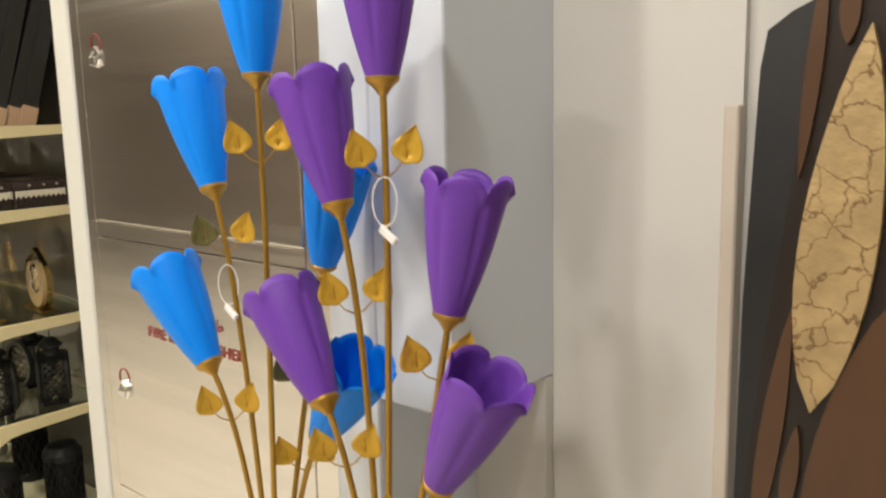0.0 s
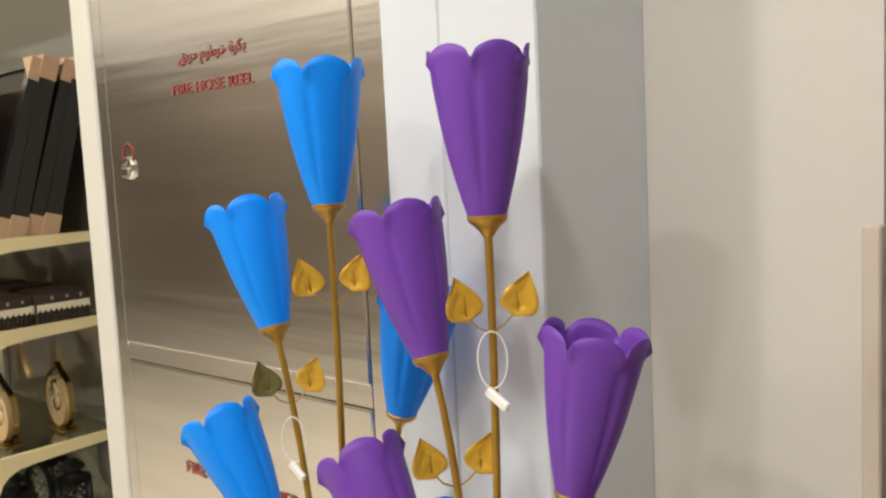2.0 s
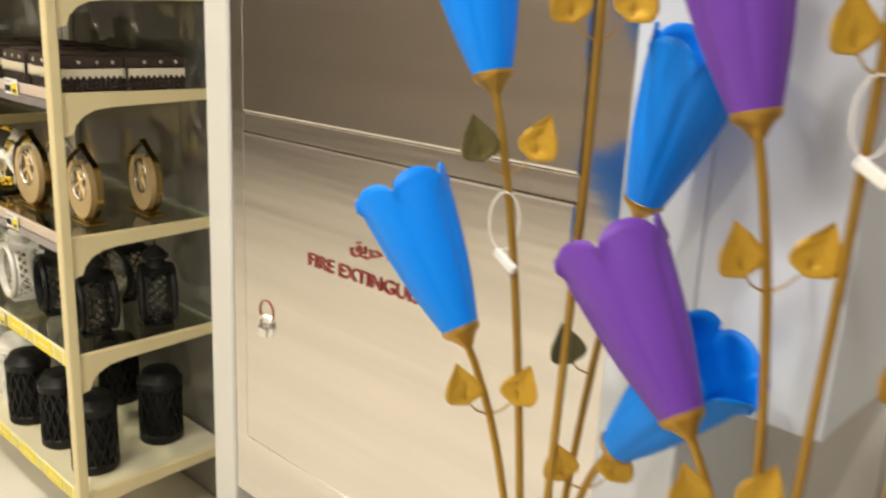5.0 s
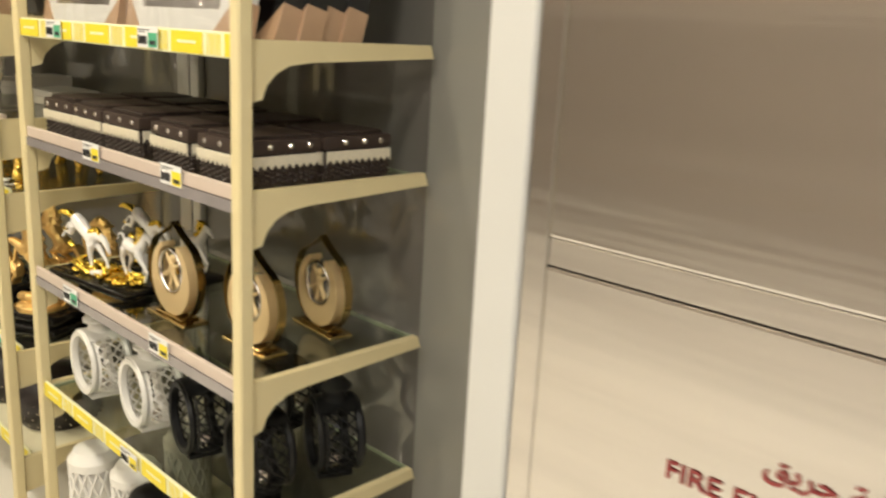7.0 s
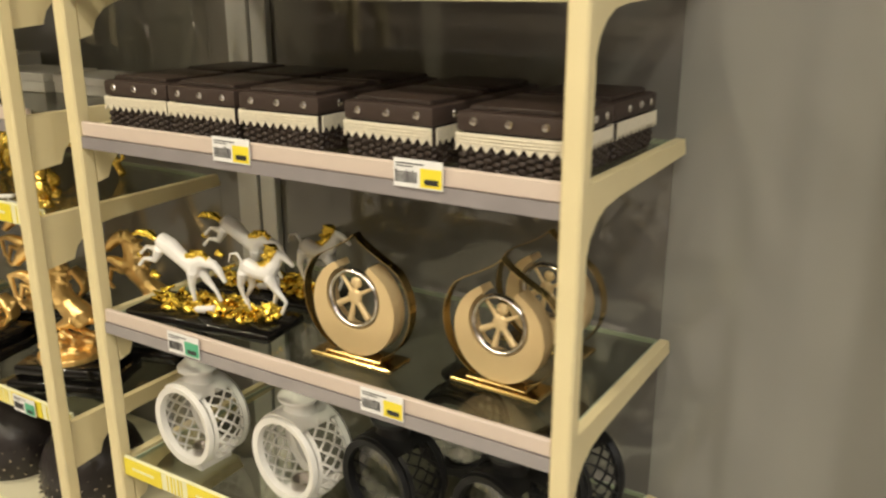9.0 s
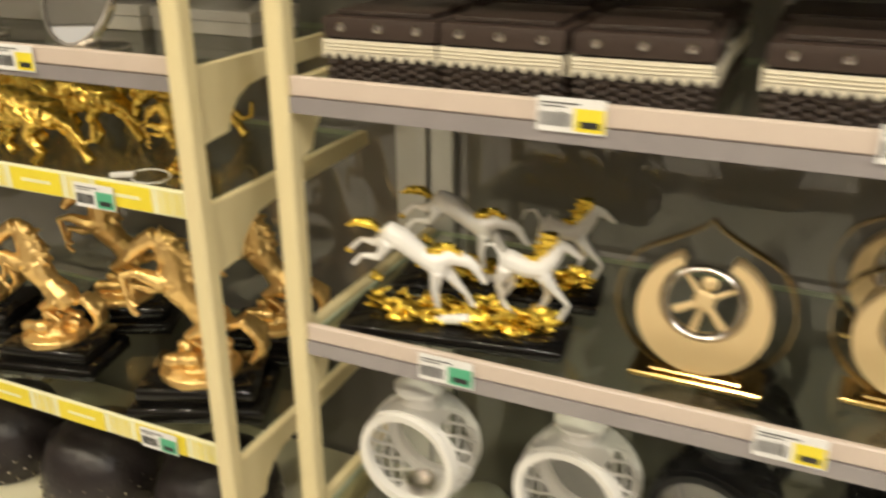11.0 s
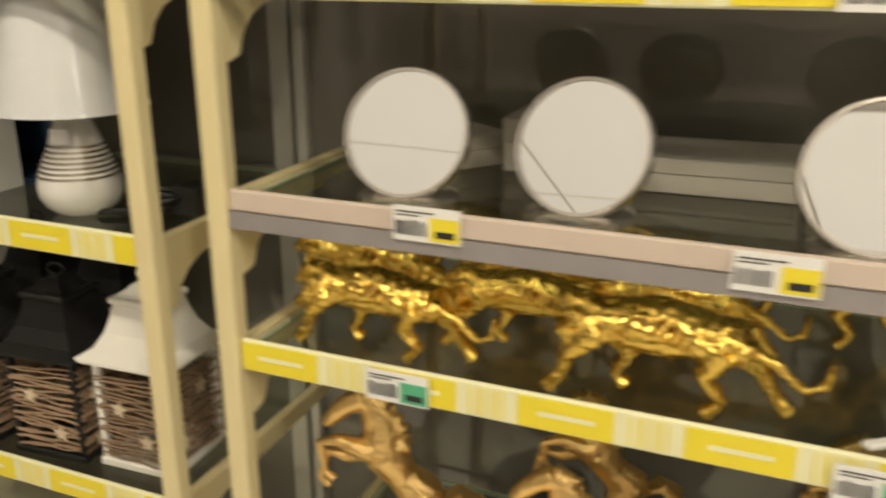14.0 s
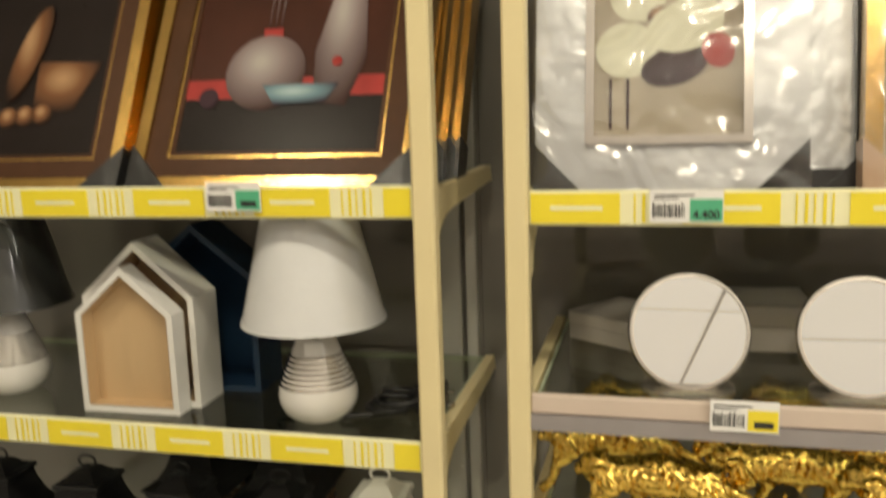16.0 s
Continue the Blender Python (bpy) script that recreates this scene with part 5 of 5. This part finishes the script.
house(pose(-5.006, 1.002, 1.1725, 0, 0, 1), 0.153, 0.146, 0.213, 0.032, M["whitewood"], M["plywood"], "small white wooden house shelf with plywood inside")
house(pose(-5.004, 1.036, 1.1725, 0, 0, 1), 0.178, 0.163, 0.243, 0.068, M["whitewood"], M["plywood"], "large white wooden house shelf standing behind")
house(pose(-4.955, 1.112, 1.1725, 0, 0, 1), 0.196, 0.178, 0.257, 0.080, M["navy"], M["navy"], "dark navy wooden house shelf")


def table_lamp(m, shade_mat, label):
    l = thing("table_lamp", m, label, "table lamp")
    part("base", lathe([(0, 0), (0.030, 0), (0.036, 0.003), (0.047, 0.012), (0.054, 0.026), (0.055, 0.038), (0.053, 0.050)], 40), M["porcelain"], l, "white ceramic base", smooth=60)
    part("band", lathe([(0.0530, 0.0501), (0.0435, 0.073), (0.0340, 0.0959)], 40), M["porcelain"], l, smooth=60)
    for k in range(7):
        u = (k + 0.5) / 7
        r, z = 0.053 - 0.019 * u, 0.0505 + 0.045 * u
        part("silver_rib", lathe([(r - 0.001, z - 0.0018), (r + 0.0016, z - 0.0014), (r + 0.0018, z + 0.0008), (r - 0.001, z + 0.0018)], 40, closed=True), M["silver"], l, "silver glazed rib", smooth=60)
    part("neck", lathe([(0.034, 0.096), (0.026, 0.118), (0.019, 0.135), (0.017, 0.142), (0.017, 0.150), (0, 0.150)], 32), M["porcelain"], l, smooth=60)
    part("socket", lathe([(0.012, 0.150), (0.012, 0.185), (0.006, 0.19), (0, 0.19)], 16), M["whitemetal"], l, smooth=40)
    part("shade", lathe([(0.098, 0.140), (0.064, 0.284), (0.0625, 0.284), (0.0965, 0.140)], 56, closed=True), shade_mat, l, "wrapped tapered shade", smooth=30)
    part("shade_hem", lathe([(0.0985, 0.140), (0.0972, 0.145), (0.0982, 0.145), (0.0995, 0.140)], 56, closed=True), shade_mat, l, smooth=30)
    bm = bmesh.new()
    for a in (0, 2.09, 4.19):
        tube([(0, 0, 0.187), (0.063 * math.cos(a), 0.063 * math.sin(a), 0.279)], 0.0012, 5, bm)
    part("shade_holder", bm, M["silver"], l)
    return l


lamp1 = table_lamp(pose(-4.730, 1.034, 1.1725), M["shade"], "white ceramic table lamp with a wrapped white shade")
part("sticker", block(-0.012, 0.012, -0.0405, -0.0385, 0.098, 0.118, m=pose(0, 0, 0, 0, 0, 18)), M["paper"], lamp1)
table_lamp(pose(-5.258, 1.07, 1.1725), M["darkshade"], "white ceramic table lamp with a charcoal shade")
cab1 = thing("power_cable", (-4.672, 1.045, 1.1725), "black coiled power cable with a plug", "cable")
pts = [(-0.045, -0.02, 0.006), (-0.02, -0.022, 0.006)] + [(0.030 + 0.0012 * k + 0.030 * math.cos(k * 0.7), 0.012 + 0.026 * math.sin(k * 0.7), 0.006 + 0.0011 * k) for k in range(24)] + [(0.074, 0.035, 0.020)]
part("cord", tube(pts, 0.0042, 7), M["cable"], cab1, smooth=60)
part("plug", block(0.070, 0.112, 0.012, 0.060, 0.001, 0.042, 0.008, seg=2), M["cable"], cab1, smooth=40)
for pz in (0.012, 0.030):
    part("pin", block(0.1125, 0.124, 0.030, 0.037, pz - 0.002, pz + 0.002, 0.0008), M["silver"], cab1, "metal plug pin")

# ---- wicker lanterns with stars ----


def wicker_lantern(m, roof_mat, frame_mat, label, seed):
    w = thing("wicker_lantern", m, label, "lantern", "wicker lanterns with stars")
    rng = random.Random(seed)
    h = 0.158
    part("floor_plate", block(-0.062, 0.062, -0.062, 0.062, 0, 0.012, 0.002), frame_mat, w)
    for sx in (-1, 1):
        for sy in (-1, 1):
            part("corner_post", block(sx * 0.054 - 0.005, sx * 0.054 + 0.005, sy * 0.054 - 0.005, sy * 0.054 + 0.005, 0.012, h, 0.001), frame_mat, w)
    for side in range(4):
        q = pose(0, 0, 0, 0, 0, 90 * side)
        bm = bmesh.new()
        for k in range(24):
            z = 0.016 + 0.130 * k / 24 + rng.uniform(-0.002, 0.002)
            tilt = rng.uniform(-0.012, 0.012)
            p = [q @ Vector((-0.055 + 0.110 * u, -0.056 - 0.003 * ((i + k) % 2) - rng.uniform(0, 0.002), z + tilt * (u - 0.5) + rng.uniform(-0.001, 0.001))) for i, u in enumerate((0, 0.25, 0.5, 0.75, 1))]
            tube(p, rng.uniform(0.0013, 0.0021), 5, bm)
        tagged(part("twig_panel", bm, M["twig"], w, "woven willow twigs"), kind="stuff")
        for k in range(2):
            c = q @ Vector((rng.uniform(-0.035, 0.035), -0.0635, 0.04 + 0.065 * k + rng.uniform(-0.012, 0.012)))
            star = [((0.013 if n % 2 == 0 else 0.0055) * math.sin(n * math.pi / 5 + 0.2 * k), (0.013 if n % 2 == 0 else 0.0055) * math.cos(n * math.pi / 5 + 0.2 * k)) for n in range(10)]
            part("star", prism(star, -0.0015, 0.0015, m=Matrix.Translation(c) @ q), M["star"], w, "pale wooden star")
    # flared square roof
    steps = [(0.070, 0.0), (0.070, 0.004), (0.056, 0.018), (0.044, 0.038), (0.036, 0.062), (0.033, 0.078)]
    bm = bmesh.new()
    rings = [[bm.verts.new((sx * s * (1 + 0.06 * (k < 2)), sy * s * (1 + 0.06 * (k < 2)), h + z + (0.004 if k < 2 else 0))) for sx, sy in ((-1, -1), (1, -1), (1, 1), (-1, 1))] for k, (s, z) in enumerate(steps)]
    for a, b in zip(rings, rings[1:]):
        for k in range(4):
            bm.faces.new((a[k], a[(k + 1) % 4], b[(k + 1) % 4], b[k]))
    bm.faces.new(rings[0]), bm.faces.new(rings[-1])
    roof = part("roof", bm, roof_mat, w)
    part("cap", block(-0.038, 0.038, -0.038, 0.038, h + 0.078, h + 0.086, 0.002), roof_mat, w)
    part("cap_top", lathe([(0.040, h + 0.086), (0.022, h + 0.100), (0.012, h + 0.104), (0, h + 0.104)], 4, m=pose(0, 0, 0, 0, 0, 45)), roof_mat, w)
    part("ring", tube([(0.014 * math.cos(a), 0, h + 0.112 + 0.009 * math.sin(a)) for a in [k * math.pi / 8 for k in range(17)]], 0.002, 6), roof_mat, w)
    return w


for k, (x, y) in enumerate(((-4.795, 1.03), (-4.953, 1.03), (-5.111, 1.03), (-5.269, 1.03), (-4.87, 1.22), (-5.03, 1.22))):
    wicker_lantern(pose(x, y, 0.8105, 0, 0, (4, -3, 2, 5, 3, -2)[k]), M["blackmetal"], M["blackmetal"], "black roofed wicker lantern trimmed with wooden stars", 20 + k)
wicker_lantern(pose(-4.652, 1.050, 0.8105, 0, 0, 2) @ Matrix.Scale(1.02, 4), M["whitemetal"], M["whitemetal"], "white roofed wicker lantern trimmed with wooden stars", 31)

# ---- framed pictures ----


def picture(m, w, h, bars, face, label, corner=None, wrapped=True, thick=0.03):
    """A framed picture whose foot is at the origin and which leans back by m. bars: (width, material, depth) from outside in."""
    p = thing("framed_picture", m, label, "picture", "framed pictures on the top shelves")
    x0, x1, z0, z1 = -w / 2, w / 2, 0.0, h
    for bw, mat, dep in bars:
        X0, X1, Z0, Z1 = x0 + bw, x1 - bw, z0 + bw, z1 - bw
        for q in ([(x0, z0), (x1, z0), (X1, Z0), (X0, Z0)], [(x1, z0), (x1, z1), (X1, Z1), (X1, Z0)], [(x1, z1), (x0, z1), (X0, Z1), (X1, Z1)], [(x0, z1), (x0, z0), (X0, Z0), (X0, Z1)]):
            part("frame_bar", prism(q, -dep, thick), mat, p)
        x0, x1, z0, z1 = X0, X1, Z0, Z1
    print_ = part("print", block(x0, x1, 0.0, thick - 0.002, z0, z1), face, p)
    if corner:
        d, c = bars[0][2], 0.062
        for sx in (-1, 1):
            for zz, sz in ((0, 1), (h, -1)):
                e = w / 2 + 0.002
                part("corner_guard", prism([(sx * e, zz - sz * 0.001), (sx * (e - c), zz - sz * 0.001), (sx * e, zz + sz * c)], -d - 0.003, thick + 0.002), corner, p, "folded card corner")
    if wrapped:
        part("wrap", block(-w / 2 - 0.003, w / 2 + 0.003, -bars[0][2] - 0.0065, -bars[0][2] - 0.0055, 0.002, h), M["wrap"], p, "crinkled clear plastic wrap")
    return p, (x0, x1, z0, z1)


def disc(cx, cz, rx, rz, y, n=24, rot=0.0, thick=0.0006):
    c, s = math.cos(rot), math.sin(rot)
    return prism([(cx + rx * math.cos(a) * c - rz * math.sin(a) * s, cz + rx * math.cos(a) * s + rz * math.sin(a) * c) for a in [2 * math.pi * k / n for k in range(n)]], y - thick, y)


def print_round(name, light, mid, dark):
    """A printed rounded shape, pale at its heart and dark at its rim."""
    m = material(name, mid, 0.45, vary=0.1, scale=30, spec=0.12)
    nt, nodes, links, s = nodes_of(m)
    tex, flat, far, ramp = nodes.new("ShaderNodeTexCoord"), nodes.new("ShaderNodeVectorMath"), nodes.new("ShaderNodeVectorMath"), nodes.new("ShaderNodeValToRGB")
    flat.operation, far.operation = "MULTIPLY", "DISTANCE"
    flat.inputs[1].default_value = (1, 0, 1)
    far.inputs[1].default_value = (0.42, 0, 0.64)
    links.new(tex.outputs["Generated"], flat.inputs[0])
    links.new(flat.outputs[0], far.inputs[0])
    links.new(far.outputs["Value"], ramp.inputs["Fac"])
    e = ramp.color_ramp.elements
    e[0].position, e[0].color = 0.05, (*light, 1)
    e[1].position, e[1].color = 0.66, (*dark, 1)
    h = e.new(0.34)
    h.color = (*mid, 1)
    links.new(ramp.outputs["Color"], s.inputs["Base Color"])
    return m


M["paint_white"] = print_round("print_glazed_pot", (0.42, 0.38, 0.36), (0.22, 0.17, 0.17), (0.05, 0.022, 0.018))
M["paint_teal"] = print_round("print_glazed_bowl", (0.40, 0.52, 0.54), (0.16, 0.26, 0.30), (0.04, 0.03, 0.05))
M["paint_tan"] = print_round("print_earthen_jug", (0.42, 0.25, 0.13), (0.17, 0.075, 0.032), (0.022, 0.012, 0.009))


def still_life(p, box, big):
    x0, x1, z0, z1 = box
    w = x1 - x0
    part("painted_table", block(x0, x1, -0.0012, -0.0006, z0, z0 + 0.30 * w), M["canvas_dark"], p)
    if big:
        part("painted_cloth", block(x0, x1, -0.0016, -0.0012, z0 + 0.27 * w, z0 + 0.37 * w), M["paint_red"], p)
        part("painted_pot", disc(x0 + 0.40 * w, z0 + 0.40 * w, 0.205 * w, 0.195 * w, -0.002), M["paint_white"], p)
        part("painted_neck", block(x0 + 0.36 * w, x0 + 0.46 * w, -0.0024, -0.0018, z0 + 0.55 * w, z0 + 0.63 * w), M["paint_red"], p)
        part("painted_vase", prism([(x0 + 0.66 * w, z0 + 0.24 * w), (x0 + 0.82 * w, z0 + 0.22 * w), (x0 + 0.90 * w, z0 + 0.45 * w), (x0 + 0.86 * w, z0 + 0.80 * w), (x0 + 0.76 * w, z0 + 1.0 * w), (x0 + 0.70 * w, z0 + 0.8 * w), (x0 + 0.64 * w, z0 + 0.5 * w)], -0.002, -0.0014), M["paint_white"], p)
        part("painted_bowl", prism([(x0 + 0.40 * w, z0 + 0.33 * w), (x0 + 0.78 * w, z0 + 0.33 * w), (x0 + 0.72 * w, z0 + 0.24 * w), (x0 + 0.47 * w, z0 + 0.23 * w)], -0.0032, -0.0042), M["paint_teal"], p)
        part("painted_fruit", disc(x0 + 0.13 * w, z0 + 0.27 * w, 0.05 * w, 0.05 * w, -0.0042), M["paint_plum"], p)
        part("painted_blossom", disc(x0 + 0.76 * w, z0 + 0.44 * w, 0.025 * w, 0.025 * w, -0.0042), M["paint_red"], p)
        for k in range(3):
            part("painted_twig", block(x0 + (0.38 + 0.03 * k) * w, x0 + (0.386 + 0.03 * k) * w, -0.002, -0.0014, z0 + 0.63 * w, z0 + 0.95 * w), M["paint_white"], p)
    else:
        part("painted_cup", prism([(x0 + 0.52 * w, z0 + 0.30 * w), (x0 + 0.80 * w, z0 + 0.30 * w), (x0 + 0.96 * w, z0 + 0.64 * w), (x0 + 0.50 * w, z0 + 0.66 * w)], -0.002, -0.0014), M["paint_tan"], p)
        part("painted_jug", disc(x0 + 0.42 * w, z0 + 0.72 * w, 0.09 * w, 0.36 * w, -0.0042, rot=-0.25), M["paint_tan"], p)
        for k in range(3):
            part("painted_fruit", disc(x0 + (0.36 + 0.12 * k) * w, z0 + (0.26 + 0.01 * k) * w, 0.07 * w, 0.07 * w, -0.0032), M["paint_tan"], p)


LEAN = -11
GOLD3 = [(0.017, M["goldframe"], 0.012), (0.029, M["brownframe"], 0.007), (0.004, M["goldframe"], 0.004), (0.006, M["brownframe"], 0.003)]
STEEP = -27
p, bx = picture(pose(-4.766, 0.985, 1.4915, STEEP, 0, -2), 0.400, 0.46, GOLD3, M["canvas_brown"], "still life with vases in a gilded brown frame", M["blackcard"], wrapped=False)
still_life(p, bx, True)
p, bx = picture(pose(-5.150, 0.985, 1.4915, STEEP, 0, 2), 0.335, 0.40, GOLD3, M["canvas_dark"], "still life with jug and cup in gold frame", M["blackcard"], wrapped=False)
still_life(p, bx, False)
for k in range(3):
    picture(pose(-4.766 + 0.006 * k, 1.034 + 0.046 * k, 1.4915, STEEP, 0, -1), 0.42, 0.45, [(0.030, M["goldframe"], 0.012), (0.014, M["brownframe"], 0.006)], M["canvas_dark"],
            "gilded picture frame stacked behind another", M["blackcard"], wrapped=False)
SIL = [(0.058, M["silverframe"], 0.010), (0.010, M["silver"], 0.018)]
p, (x0, x1, z0, z1) = picture(pose(-4.268, 0.985, 1.4845, LEAN, 0, 1), 0.300, 0.40, SIL, M["paint_cream"], "flower print in a wide silver wrapped frame", M["blackcard"])
w = x1 - x0
for cx, cz, rx, rz, mat in ((0.22, 0.62, 0.24, 0.22, "paint_petal"), (0.62, 0.78, 0.30, 0.20, "paint_petal"), (0.30, 1.0, 0.22, 0.20, "paint_petal"), (0.75, 1.06, 0.24, 0.16, "paint_petal"),
                            (0.55, 0.50, 0.26, 0.15, "paint_plum"), (0.84, 0.60, 0.12, 0.14, "paint_red"), (0.45, 0.86, 0.10, 0.07, "paint_tan")):
    part("painted_petal", disc(x0 + cx * w, z0 + cz * w, rx * w * 0.9, rz * w * 0.9, -0.0006 - 0.0006 * cx, rot=0.5 * cx), M[mat], p)
for cx in (0.10, 0.22):
    part("painted_stem", block(x0 + cx * w, x0 + (cx + 0.02) * w, -0.0012, -0.0005, z0 + 0.06 * w, z0 + 0.42 * w), M["paint_plum"], p)
picture(pose(-3.87, 0.985, 1.4845, LEAN, 0, -3), 0.38, 0.40, [(0.018, M["goldframe"], 0.012), (0.05, M["paint_cream"], 0.008)], M["paint_petal"], "cream floral print in a thin gold frame", M["kraft"])
picture(pose(-4.22, 1.04, 1.4845, LEAN, 0, 0), 0.37, 0.43, [(0.024, M["blackcard"], 0.012)], M["silverframe"], "black framed mirror print stacked behind", M["blackcard"], wrapped=False)
WHITE = [(0.045, M["whitewood"], 0.012), (0.02, M["silver"], 0.008)]
picture(pose(-2.80, 0.985, 1.4715, LEAN, 0, 0), 0.36, 0.46, WHITE, M["paint_petal"], "pale print in a white frame wrapped in plastic", M["kraft"])
picture(pose(-3.21, 0.99, 1.4715, LEAN, 0, 1), 0.34, 0.46, WHITE, M["paint_cream"], "pale print in a white frame with card corners", M["kraft"])
for k in range(4):
    picture(pose(-2.785 + 0.006 * (k % 2), 1.045 + 0.044 * k, 1.4715, LEAN - 7 + 2 * (k % 2), 0, 0), 0.40, 0.50, [(0.03, M["blackcard"], 0.010)], M["canvas_dark"], "black framed picture stacked edge to edge", M["kraft"], wrapped=False)
for k in range(3):
    picture(pose(-3.20, 1.055 + 0.05 * k, 1.4715, LEAN, 0, 0), 0.36, 0.48, [(0.03, M["blackcard"], 0.010)], M["canvas_dark"], "black framed picture stacked behind a white one", M["kraft"], wrapped=False)
